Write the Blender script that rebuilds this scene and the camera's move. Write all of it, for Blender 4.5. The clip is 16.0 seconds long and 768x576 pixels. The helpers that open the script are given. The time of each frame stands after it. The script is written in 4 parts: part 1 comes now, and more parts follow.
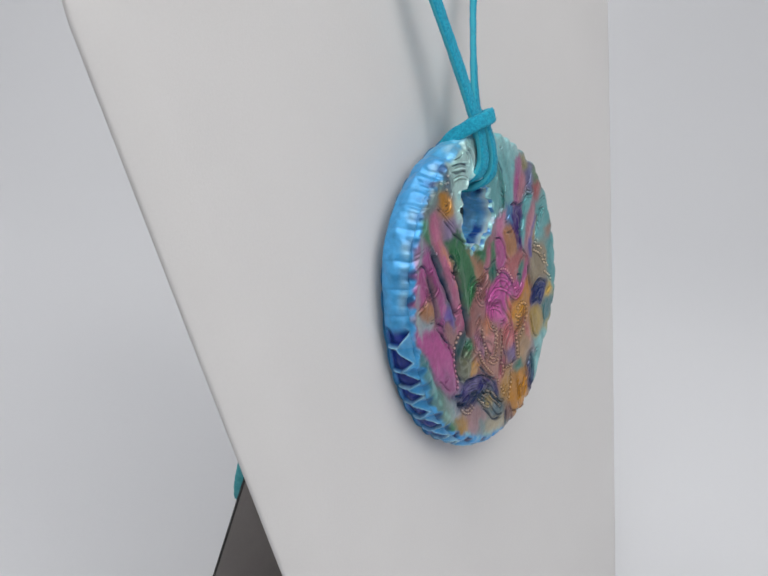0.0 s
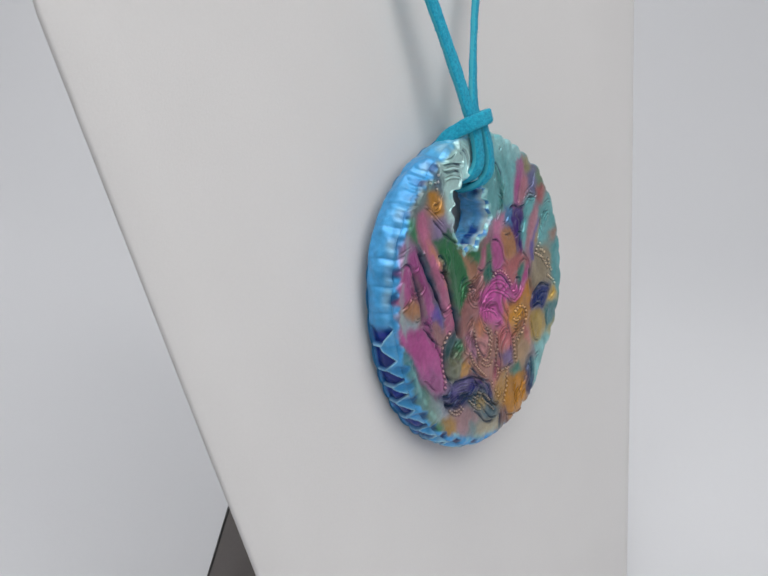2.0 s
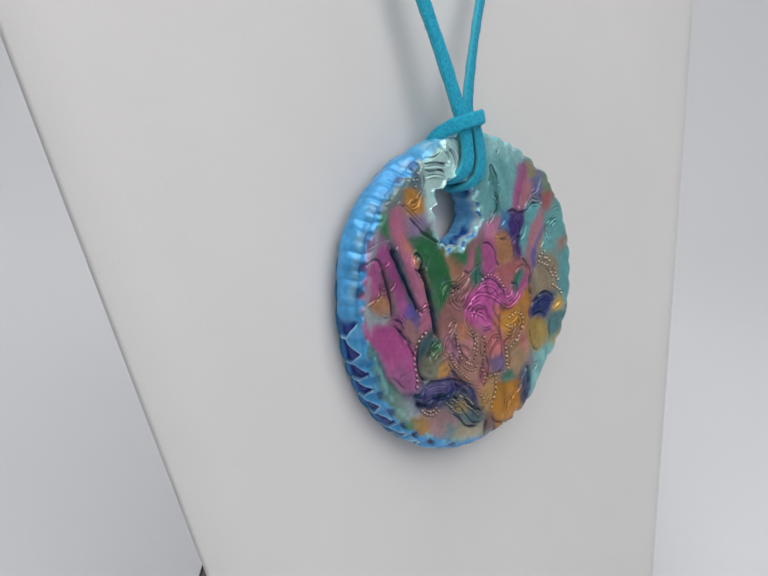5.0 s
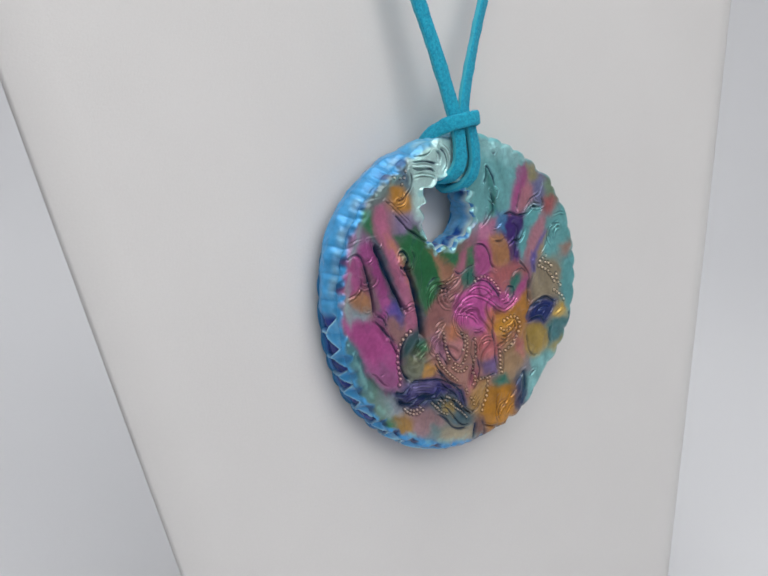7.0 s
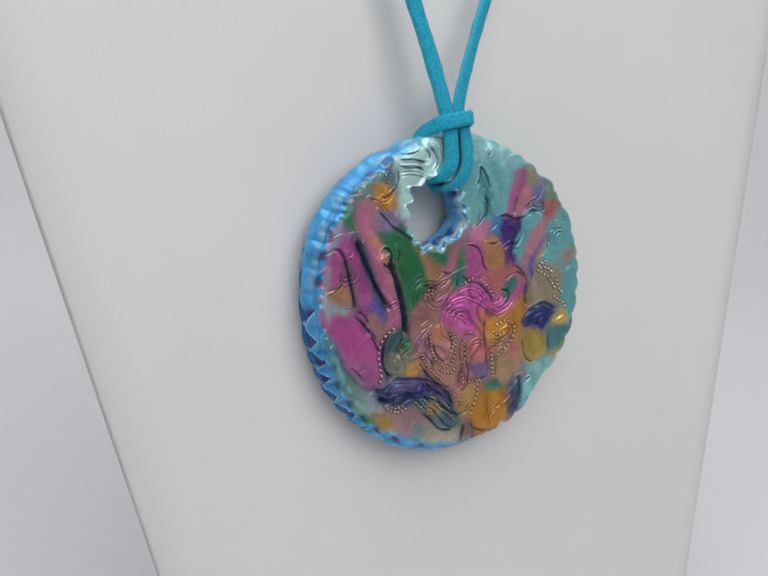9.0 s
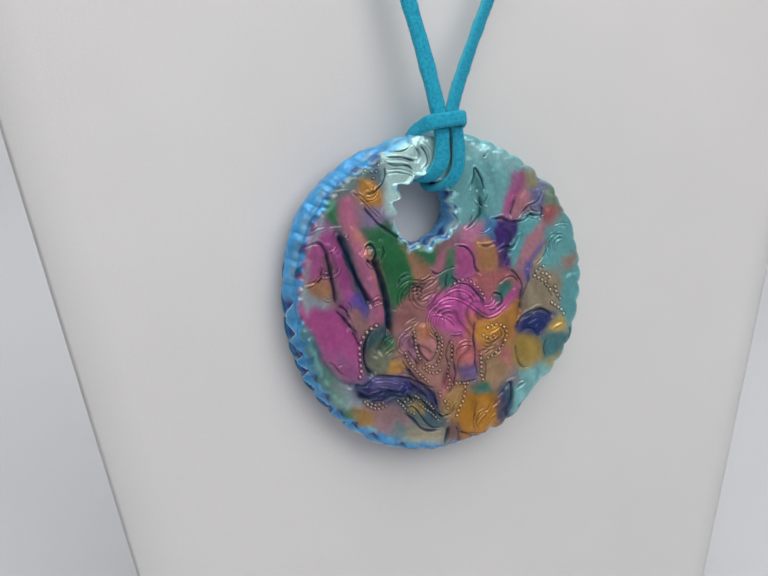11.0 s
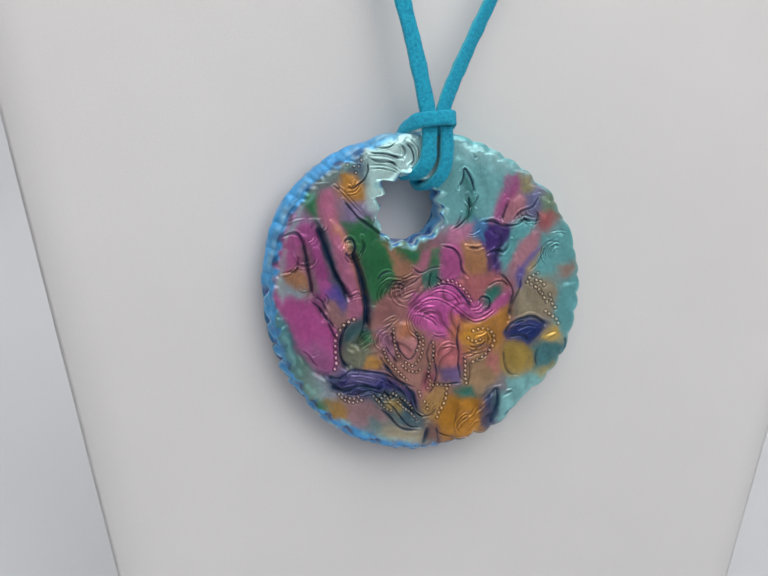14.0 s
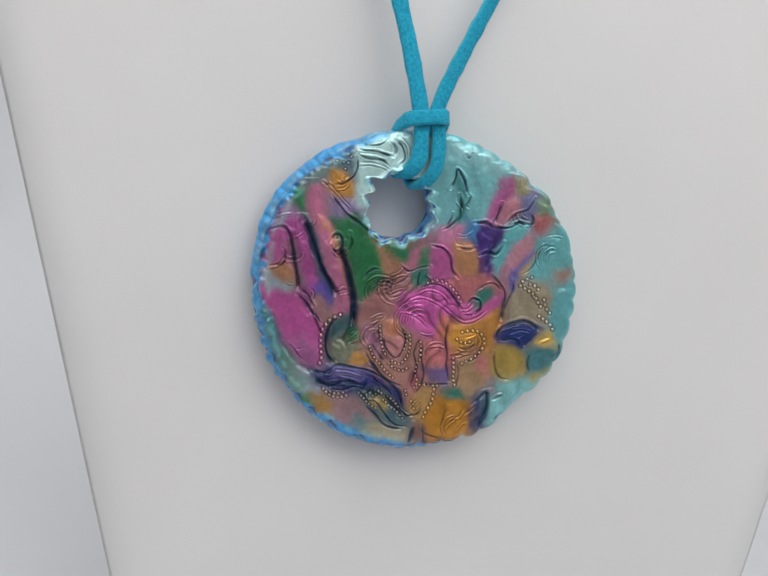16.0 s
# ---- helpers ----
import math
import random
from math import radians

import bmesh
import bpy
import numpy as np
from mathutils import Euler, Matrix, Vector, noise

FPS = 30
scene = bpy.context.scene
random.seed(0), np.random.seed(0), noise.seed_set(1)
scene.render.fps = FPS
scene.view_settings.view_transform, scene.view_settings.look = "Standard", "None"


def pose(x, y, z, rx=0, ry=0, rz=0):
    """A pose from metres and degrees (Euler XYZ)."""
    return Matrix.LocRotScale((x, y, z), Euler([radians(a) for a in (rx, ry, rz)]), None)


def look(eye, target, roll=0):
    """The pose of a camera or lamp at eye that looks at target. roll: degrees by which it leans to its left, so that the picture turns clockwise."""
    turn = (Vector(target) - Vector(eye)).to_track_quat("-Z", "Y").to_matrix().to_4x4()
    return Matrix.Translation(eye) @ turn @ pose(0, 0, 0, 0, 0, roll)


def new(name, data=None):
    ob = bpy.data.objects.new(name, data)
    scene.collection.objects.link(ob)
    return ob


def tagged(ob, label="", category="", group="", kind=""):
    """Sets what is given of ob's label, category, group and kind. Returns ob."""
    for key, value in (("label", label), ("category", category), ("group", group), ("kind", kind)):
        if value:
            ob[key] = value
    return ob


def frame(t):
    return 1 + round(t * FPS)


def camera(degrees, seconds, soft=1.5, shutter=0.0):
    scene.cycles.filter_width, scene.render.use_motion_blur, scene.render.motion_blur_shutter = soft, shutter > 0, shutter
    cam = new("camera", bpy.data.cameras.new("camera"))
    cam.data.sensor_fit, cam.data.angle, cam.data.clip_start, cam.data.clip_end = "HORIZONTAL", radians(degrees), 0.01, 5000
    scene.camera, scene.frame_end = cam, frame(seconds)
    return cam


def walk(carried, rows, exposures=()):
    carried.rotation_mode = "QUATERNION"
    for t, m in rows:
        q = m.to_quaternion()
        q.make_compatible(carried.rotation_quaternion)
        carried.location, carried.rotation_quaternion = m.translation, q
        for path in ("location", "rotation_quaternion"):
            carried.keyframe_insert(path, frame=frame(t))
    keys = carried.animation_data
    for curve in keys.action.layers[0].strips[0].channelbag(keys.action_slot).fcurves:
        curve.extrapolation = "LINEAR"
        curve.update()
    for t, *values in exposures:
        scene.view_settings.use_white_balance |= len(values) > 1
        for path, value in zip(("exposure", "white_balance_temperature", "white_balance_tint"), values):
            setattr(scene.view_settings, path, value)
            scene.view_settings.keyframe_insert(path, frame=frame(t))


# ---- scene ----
cam = camera(44.2, 16.0, soft=1.65)
walk(cam, [(t, look((0.0, -0.1635, 0.166), (-0.03264, 0.74565, -0.24903), 5.85)) for t in (0.0, 16.0)])

# ---- light: a white backdrop in a dim room, with soft lamps above ----
world = bpy.data.worlds.new("room_air")
world.use_nodes = True
world.node_tree.nodes["Background"].inputs["Color"].default_value = (0.93, 0.96, 1.0, 1)
world.node_tree.nodes["Background"].inputs["Strength"].default_value = 0.25
scene.world = world


def softbox(name, eye, target, width, height, watts, colour):
    lamp = bpy.data.lights.new(name, "AREA")
    lamp.shape, lamp.size, lamp.size_y = "RECTANGLE", width, height
    lamp.energy, lamp.color = watts, colour
    ob = new(name, lamp)
    ob.matrix_basis = look(eye, target)
    return tagged(ob, "white rectangular soft lamp over the product set", "lamp")


softbox("studio_lamp", (-0.08, -0.08, 0.64), (-0.03, 0.0, 0.0), 0.84, 0.46, 3.12, (1.0, 0.99, 0.985))
softbox("studio_lamp", (0.47, -0.30, 0.62), (0.0, 0.0, 0.12), 0.56, 0.50, 1.8, (1.0, 0.99, 0.985))
softbox("studio_lamp", (-0.40, -0.44, 0.56), (0.0, 0.0, 0.12), 0.40, 0.40, 0.25, (0.98, 0.985, 1.0))
softbox("studio_lamp", (0.0, -0.56, 0.46), (0.0, 0.0, 0.14), 0.46, 0.26, 0.36, (1.0, 0.99, 0.98))
scene.view_settings.exposure = 0.0

# ---- materials ----
def srgb(r, g, b):
    def lin(c):
        c /= 255.0
        return c / 12.92 if c <= 0.04045 else ((c + 0.055) / 1.055) ** 2.4
    return (lin(r), lin(g), lin(b), 1.0)


def material(name, rough=0.5, metal=0.0, coat=0.0):
    m = bpy.data.materials.new(name)
    m.use_nodes = True
    b = m.node_tree.nodes["Principled BSDF"]
    b.inputs["Roughness"].default_value = rough
    b.inputs["Metallic"].default_value = metal
    b.inputs["Coat Weight"].default_value = coat
    return m, m.node_tree.nodes, m.node_tree.links, b


def noise_tex(nodes, links, scale, detail=4.0, rough=0.55):
    co = nodes.get("Texture Coordinate") or nodes.new("ShaderNodeTexCoord")
    n = nodes.new("ShaderNodeTexNoise")
    n.inputs["Scale"].default_value, n.inputs["Detail"].default_value = scale, detail
    n.inputs["Roughness"].default_value = rough
    links.new(co.outputs["Object"], n.inputs["Vector"])
    return n


def ramp(nodes, links, source, stops):
    r = nodes.new("ShaderNodeValToRGB")
    for e, (p, c) in zip(r.color_ramp.elements, (stops[0], stops[-1])):
        e.position, e.color = p, c
    for p, c in stops[1:-1]:
        r.color_ramp.elements.new(p).color = c
    links.new(source, r.inputs["Fac"])
    return r


def bump(nodes, links, bsdf, source, strength, distance):
    b = nodes.new("ShaderNodeBump")
    b.inputs["Strength"].default_value, b.inputs["Distance"].default_value = strength, distance
    links.new(source, b.inputs["Height"])
    links.new(b.outputs["Normal"], bsdf.inputs["Normal"])


def two_scale(name, dark, light, coarse, fine, rough, distance, sheen=0.0, share=0.35):
    """A surface whose colour drifts at one scale and whose grain stands up at another."""
    m, nodes, links, b = material(name, rough)
    a, f = noise_tex(nodes, links, coarse, 3.0), noise_tex(nodes, links, fine, 5.0, 0.65)
    mix = nodes.new("ShaderNodeMath")
    mix.operation = "MULTIPLY_ADD"
    mix.inputs[1].default_value = share
    links.new(f.outputs["Fac"], mix.inputs[0])
    links.new(a.outputs["Fac"], mix.inputs[2])
    r = ramp(nodes, links, mix.outputs[0], [(0.27 + 0.42 * share, dark), (0.73 + 0.58 * share, light)])
    links.new(r.outputs["Color"], b.inputs["Base Color"])
    b.inputs["Sheen Weight"].default_value = sheen
    bump(nodes, links, b, f.outputs["Fac"], 0.5, distance)
    return m


LEATHERETTE = two_scale("white_leatherette", (0.70, 0.690, 0.684, 1), (0.755, 0.745, 0.739, 1), 18, 2600, 0.5, 0.00006)
DARK_BOARD = two_scale("dark_grey_board", (0.285, 0.258, 0.245, 1), (0.38, 0.348, 0.33, 1), 30, 1500, 0.75, 0.00008)
BOARD_EDGE = two_scale("black_board_edge", (0.012, 0.011, 0.011, 1), (0.03, 0.028, 0.027, 1), 60, 1500, 0.7, 0.00005)
SUEDE = two_scale("turquoise_suede", (0.003, 0.22, 0.38, 1), (0.014, 0.42, 0.60, 1), 1900, 4200, 0.95, 0.00035, 0.04, 0.7)
SUEDE_SIDE = two_scale("pale_suede_edge", (0.012, 0.24, 0.36, 1), (0.05, 0.43, 0.55, 1), 400, 3600, 0.95, 0.0004, 0.04, 1.4)
SUEDE_BACK = two_scale("pale_suede_back", (0.05, 0.36, 0.42, 1), (0.12, 0.52, 0.57, 1), 1200, 3600, 0.95, 0.0003, 0.04, 0.7)
TENT = two_scale("white_backdrop_cloth", (0.685, 0.696, 0.72, 1), (0.715, 0.726, 0.75, 1), 3, 900, 0.85, 0.00005)

ROOM = two_scale("dim_room_wall", (0.10, 0.10, 0.105, 1), (0.14, 0.14, 0.145, 1), 2, 400, 0.9, 0.0001)


# ---- meshes ----
def mesh(name, verts, faces, mat, smooth=True):
    me = bpy.data.meshes.new(name)
    me.from_pydata([tuple(map(float, v)) for v in verts], [], [tuple(map(int, f)) for f in faces])
    for m in (mat if isinstance(mat, (list, tuple)) else [mat]):
        me.materials.append(m)
    if smooth:
        me.polygons.foreach_set("use_smooth", [True] * len(me.polygons))
    me.update()
    return me


MM = 0.001
# The slanted front of the bust: x to its side, y up along it, z out of it; the pendant's face lies at z = 0.
SLANT = Matrix(((0.970332, -0.059270, 0.234397, 0.000658),
                (0.241775, 0.237873, -0.940724, -0.017611),
                (0.0, 0.969486, 0.245146, 0.098732),
                (0, 0, 0, 1)))


def part(name, me, parent, label="", m=None):
    ob = new(name, me)
    ob.parent = parent
    ob.matrix_basis = Matrix() if m is None else m
    if label:
        tagged(ob, label)
    return ob


def thing(name, label, category):
    return tagged(new(name), label, category)


def loft(rings, closed=True, caps=True):
    """Verts and faces of a skin over rings of equal length."""
    n = len(rings[0])
    verts = [v for r in rings for v in r]
    faces = []
    for i in range(len(rings) - 1):
        for j in range(n if closed else n - 1):
            k = (j + 1) % n
            faces.append((i * n + j, i * n + k, (i + 1) * n + k, (i + 1) * n + j))
    if caps:
        faces += [tuple(range(n))[::-1], tuple((len(rings) - 1) * n + j for j in range(n))]
    return verts, faces


def smoothstep(a, b, x):
    t = np.clip((x - a) / (b - a), 0, 1)
    return t * t * (3 - 2 * t)


def spline(points, steps):
    """A Catmull-Rom curve through the points."""
    p = [np.array(q, float) for q in points]
    p = [2 * p[0] - p[1], *p, 2 * p[-1] - p[-2]]
    out = []
    for i in range(1, len(p) - 2):
        for s in range(steps):
            t = s / steps
            out.append(0.5 * (2 * p[i] + (p[i + 1] - p[i - 1]) * t + (2 * p[i - 1] - 5 * p[i] + 4 * p[i + 1] - p[i + 2]) * t * t
                              + (3 * p[i] - p[i - 1] - 3 * p[i + 1] + p[i + 2]) * t ** 3))
    return np.array(out + [p[-2]])


# ---- the set: backdrop and screens round it ----
def product_set():
    # floor, curved corner and back wall in one sheet
    prof = [(-0.62, 0.0), (-0.3, 0.0), (0.0, 0.0), (0.27, 0.0)]
    prof += [(0.27 + 0.25 * math.sin(a), 0.25 - 0.25 * math.cos(a)) for a in np.linspace(0.1, math.pi / 2, 14)]
    prof += [(0.52, 0.4), (0.52, 0.78)]
    rows = [[(x, y, z) for x in np.linspace(-0.75, 0.75, 31)] for y, z in prof]
    v, f = loft(rows, closed=False, caps=False)
    ob = tagged(new("backdrop", mesh("backdrop", v, f, TENT)), "seamless white cloth floor sweeping up into a backdrop", "backdrop", kind="structure")
    sol = ob.modifiers.new("thickness", "SOLIDIFY")
    sol.thickness, sol.offset = 0.004, -1

    def wall(name, x0, x1, y0, y1, z0, z1, mat=TENT):
        v = [(x, y, z) for x in (x0, x1) for y in (y0, y1) for z in (z0, z1)]
        f = [(0, 1, 3, 2), (4, 6, 7, 5), (0, 4, 5, 1), (2, 3, 7, 6), (0, 2, 6, 4), (1, 5, 7, 3)]
        return tagged(new(name, mesh(name, v, f, mat, False)), "plain dim grey screen beside the product set", "wall", kind="structure")
    wall("wall_west", -0.76, -0.75, -0.62, 0.53, 0.0, 0.8, ROOM)
    wall("wall_east", 0.75, 0.76, -0.62, 0.53, 0.0, 0.8, ROOM)
    tagged(wall("wall_south", -0.75, 0.75, -0.64, -0.63, 0.0, 0.8, ROOM), "dim grey wall of the room before the set")
    tagged(wall("ceiling", -0.76, 0.76, -0.64, 0.54, 0.8, 0.81), "plain white cloth ceiling over the product set")


product_set()


# ---- the bust ----
def bust_sides(y):
    """Left and right outline of the front board at height y, in mm."""
    left = -61.6 - 0.196 * y
    right = 85.4 + 0.25 * y
    mid, half = (left + right) / 2, (right - left) / 2
    round_in = smoothstep(52, 120, y)
    half = half * (1 - round_in) + 31 * round_in
    return mid - half, mid + half


def bust_front(x, y):
    """Height of the front board's face at x, y, in mm."""
    return -6.55 - (0.033 + 0.00014 * (x + 61)) * y


def display_bust():
    bust = thing("display_bust", "white leatherette necklace bust with a slanted padded front", "display stand")
    # each slice: back, a tight back corner, then a wide padded roll into the front
    roll, deep, back = 7.4, 1.9, 0.3
    side = [(p, 1.0 - (1.0 - p) ** 2.2) for p in np.linspace(0, 1, 12)]
    rings = []
    for y in np.concatenate((np.linspace(-101, -97, 4), np.linspace(-92, 150, 90))):
        a, b = bust_sides(y)
        right = [(b - back, -deep - back), (b - 0.2, -deep - 0.5 * back)] + [(b - roll * p, -deep + deep * q) for p, q in side]
        left = [(a + roll * p, -deep + deep * q) for p, q in side[::-1]] + [(a + 0.2, -deep - 0.5 * back), (a + back, -deep - back)]
        front = [((a + b) / 2 + s * (b - a - 2 * roll) / 2, 0.0) for s in np.linspace(1, -1, 41)[1:-1]]
        rear = [((a + b) / 2 + s * (b - a - 2 * back) / 2, -deep - back) for s in np.linspace(-1, 1, 11)[1:-1]]
        rings.append([(x * MM, y * MM, (bust_front(x, y) + z) * MM) for x, z in right + front + left + rear])
    v, f = loft(rings)
    part("front_board", mesh("front_board", v, f, LEATHERETTE), bust, "padded white leatherette board", SLANT)

    # back leg: a stiff dark board hinged high on the back and standing away from it
    def leg_z(y):
        return -41.1 + (y + 30) * 0.5

    w0, w1, t = -25.6, 48.0, 0.4
    rings = []
    for y in np.linspace(32, -84.0, 24):
        k = 0.065 * (y + 30)
        z = leg_z(y)
        rings.append([((w0 + k) * MM, y * MM, z * MM), ((w1 - k) * MM, y * MM, z * MM),
                      ((w1 - k) * MM, y * MM, (z - t) * MM), ((w0 + k) * MM, y * MM, (z - t) * MM)])
    v, f = loft(rings)
    part("back_leg", mesh("back_leg", v, f, DARK_BOARD, False), bust, "dark grey board leg", SLANT)
    rings = []
    for y in np.linspace(32, -84.0, 24):
        k = 0.065 * (y + 30)
        z = leg_z(y) + 0.1
        rings.append([((w0 + k - 0.25) * MM, y * MM, z * MM), ((w0 + k - 0.01) * MM, y * MM, z * MM),
                      ((w0 + k - 0.01) * MM, y * MM, (z - t - 0.1) * MM), ((w0 + k - 0.25) * MM, y * MM, (z - t - 0.1) * MM)])
    v, f = loft(rings)
    part("leg_binding", mesh("leg_binding", v, f, BOARD_EDGE, False), bust, "black edge binding", SLANT)
    return bust


BUST = display_bust()


# ---- the pendant: marbled polymer clay, stamped and glazed ----
def glazed(name, rough, coat, grain, shine):
    m, nodes, links, b = material(name, rough, shine, coat)
    b.inputs["Coat Roughness"].default_value = 0.08
    b.inputs["Specular IOR Level"].default_value = 0.32
    at = nodes.new("ShaderNodeAttribute")
    at.attribute_name = "pigment"
    fine = noise_tex(nodes, links, 1500, 5.0, 0.6)
    speck = ramp(nodes, links, fine.outputs["Fac"], [(0.30, (0.88, 0.88, 0.90, 1)), (0.70, (1.08, 1.08, 1.07, 1))])
    mul = nodes.new("ShaderNodeMix")
    mul.data_type, mul.blend_type = "RGBA", "MULTIPLY"
    mul.inputs["Factor"].default_value = 1.0
    links.new(at.outputs["Color"], mul.inputs["A"])
    links.new(speck.outputs["Color"], mul.inputs["B"])
    links.new(mul.outputs["Result"], b.inputs["Base Color"])
    bump(nodes, links, b, fine.outputs["Fac"], 0.5, grain)
    return m


CLAY = glazed("marbled_clay", 0.34, 0.3, 0.00006, 0.35)
RIM_CLAY = glazed("blue_clay", 0.28, 0.3, 0.00010, 0.25)
HX, HY, HR, DEEP = -4.0, 14.9, 5.75, 5.45
LIFT = 0.93
rnd = np.random.RandomState(7)
TABLES = rnd.rand(8, 64, 64)


def grain(x, y, size, k=0):
    """Smooth random heights, 0 to 1, with lumps of that size."""
    x, y = np.asarray(x) / size + 17.3 * k, np.asarray(y) / size + 5.1 * k
    i, j = np.floor(x).astype(int), np.floor(y).astype(int)
    u, v = x - i, y - j
    u, v = u * u * (3 - 2 * u), v * v * (3 - 2 * v)
    t = TABLES[k % 8]
    a, b, c, d = t[i % 64, j % 64], t[(i + 1) % 64, j % 64], t[i % 64, (j + 1) % 64], t[(i + 1) % 64, (j + 1) % 64]
    return (a * (1 - u) + b * u) * (1 - v) + (c * (1 - u) + d * u) * v


def pig(r, g, b):
    c = np.array(srgb(r, g, b)[:3])
    return (0.93 * c + 0.07 * c.mean() * np.array((0.8, 1.15, 1.05))) * LIFT * (0.92 + 0.55 * c.min())


def sky(r, g, b):
    return np.array(srgb(r, g, b)[:3]) * 1.2


def scallop(th):
    """0 in the notches of the pressed edge, 1 on its bulges."""
    w = th + 0.03 * np.sin(5 * th + 1) + 0.02 * np.sin(11 * th)
    return np.abs(np.sin(21 * w)) ** 0.75


def bevel(th):
    """How far the rim spreads outward behind the face, all along the blue side."""
    d = np.degrees(th) % 360
    return 1.05 * smoothstep(104, 126, d) * (1 - smoothstep(276, 294, d))


def edge_radius(th):
    """The hand-cut outline: fuller on one side, a little flat above and below."""
    d = (np.degrees(th) + 180) % 360 - 180

    def swell(at, wide):
        return np.exp(-(((d - at + 180) % 360 - 180) / wide) ** 2)
    r = 27.2 + 1.0 * swell(2, 36) - 0.45 * swell(58, 20) + 0.6 * swell(-100, 32) - 1.1 * swell(-46, 6) + 0.4 * swell(-26, 8) + 0.35 * swell(180, 60) + 1.45 * swell(142, 27)
    r = r - 0.55 * swell(31, 2.2) + 0.3 * swell(38, 4) - 0.5 * swell(46, 2.0) - 0.4 * swell(11, 2) - 0.45 * swell(-70, 2.4)
    return r - bevel(th) + 0.42 * scallop(th) + 0.22 * (grain(20 + 9 * np.cos(th), 20 + 9 * np.sin(th), 1.6, 3) - 0.5)


def hole_radius(th):
    w = th + 0.05 * np.sin(3 * th)
    teeth = 0.5 + 0.5 * np.cos(13 * w)
    return HR + 0.5 * (teeth - 0.6) + 1.7 * (grain(30 + 5 * np.cos(th), 30 + 5 * np.sin(th), 1.0, 4) - 0.5)


def edge_colour(th):
    """Pigment of the rim by its angle round the disc: sky blue, turquoise on one side, a little gold low down."""
    turq = np.clip((np.cos(th - radians(20)) + 0.1) * 1.6, 0, 1)[:, None]
    low = np.exp(-((np.degrees(th) % 360 - 255) / 26) ** 2)[:, None]
    gold = np.exp(-((np.degrees(th) % 360 - 293) / 9) ** 2)[:, None]
    c = sky(64, 148, 202) * (1 - turq) + sky(100, 188, 194) * turq
    c = c * (1 - low) + sky(44, 140, 205) * low
    return c * (1 - 0.75 * gold) + sky(190, 150, 70) * 0.75 * gold


NT, NR = 1100, 290
TH = np.linspace(0, 2 * np.pi, NT, endpoint=False)
GRID_U = np.linspace(0, 1, NR)
inner = np.stack((HX + hole_radius(TH) * np.cos(TH), HY + hole_radius(TH) * np.sin(TH)), 1)
outer = np.stack((edge_radius(TH) * np.cos(TH), edge_radius(TH) * np.sin(TH)), 1)
XY = (inner[None] * (1 - GRID_U)[:, None, None] + outer[None] * GRID_U[:, None, None]).reshape(-1, 2)
X, Y = XY[:, 0], XY[:, 1]
TONE = np.tile(pig(118, 150, 150), (len(X), 1))
HIGH = np.zeros(len(X))
WX = X + 0.5 * (grain(X, Y, 2.6, 0) - 0.5) + 0.25 * (grain(X, Y, 0.9, 1) - 0.5)
WY = Y + 0.5 * (grain(X, Y, 2.6, 2) - 0.5) + 0.25 * (grain(X, Y, 0.9, 5) - 0.5)


def near(points, reach, x, y):
    p = np.array(points)
    return np.where((x > p[:, 0].min() - reach) & (x < p[:, 0].max() + reach) & (y > p[:, 1].min() - reach) & (y < p[:, 1].max() + reach))[0]


def away(points, x, y):
    """Distance from a chain of points; a third number is the chain's half-width there."""
    best = np.full(len(x), 1e3)
    pts = [tuple(p) + (0.0,) * (3 - len(p)) for p in points]
    for a, b in zip(pts, pts[1:] or pts):
        dx, dy = b[0] - a[0], b[1] - a[1]
        t = np.clip(((x - a[0]) * dx + (y - a[1]) * dy) / max(dx * dx + dy * dy, 1e-9), 0, 1)
        best = np.minimum(best, np.hypot(x - a[0] - t * dx, y - a[1] - t * dy) - (a[2] + t * (b[2] - a[2])))
    return best


PATCHES = []


def patch(colour, soft, *corners):
    PATCHES.append((pig(*colour), soft, corners))


def inside_by(corners, x, y):
    """Signed distance from a patch's outline: below 0 inside it."""
    d = away(corners + corners[:1], x, y)
    odd = np.zeros(len(x), bool)
    for (ax, ay), (bx, by) in zip(corners, corners[1:] + corners[:1]):
        odd ^= ((ay > y) != (by > y)) & (x < (bx - ax) * (y - ay) / (by - ay if by != ay else 1e-9) + ax)
    return np.where(odd, -d, d)


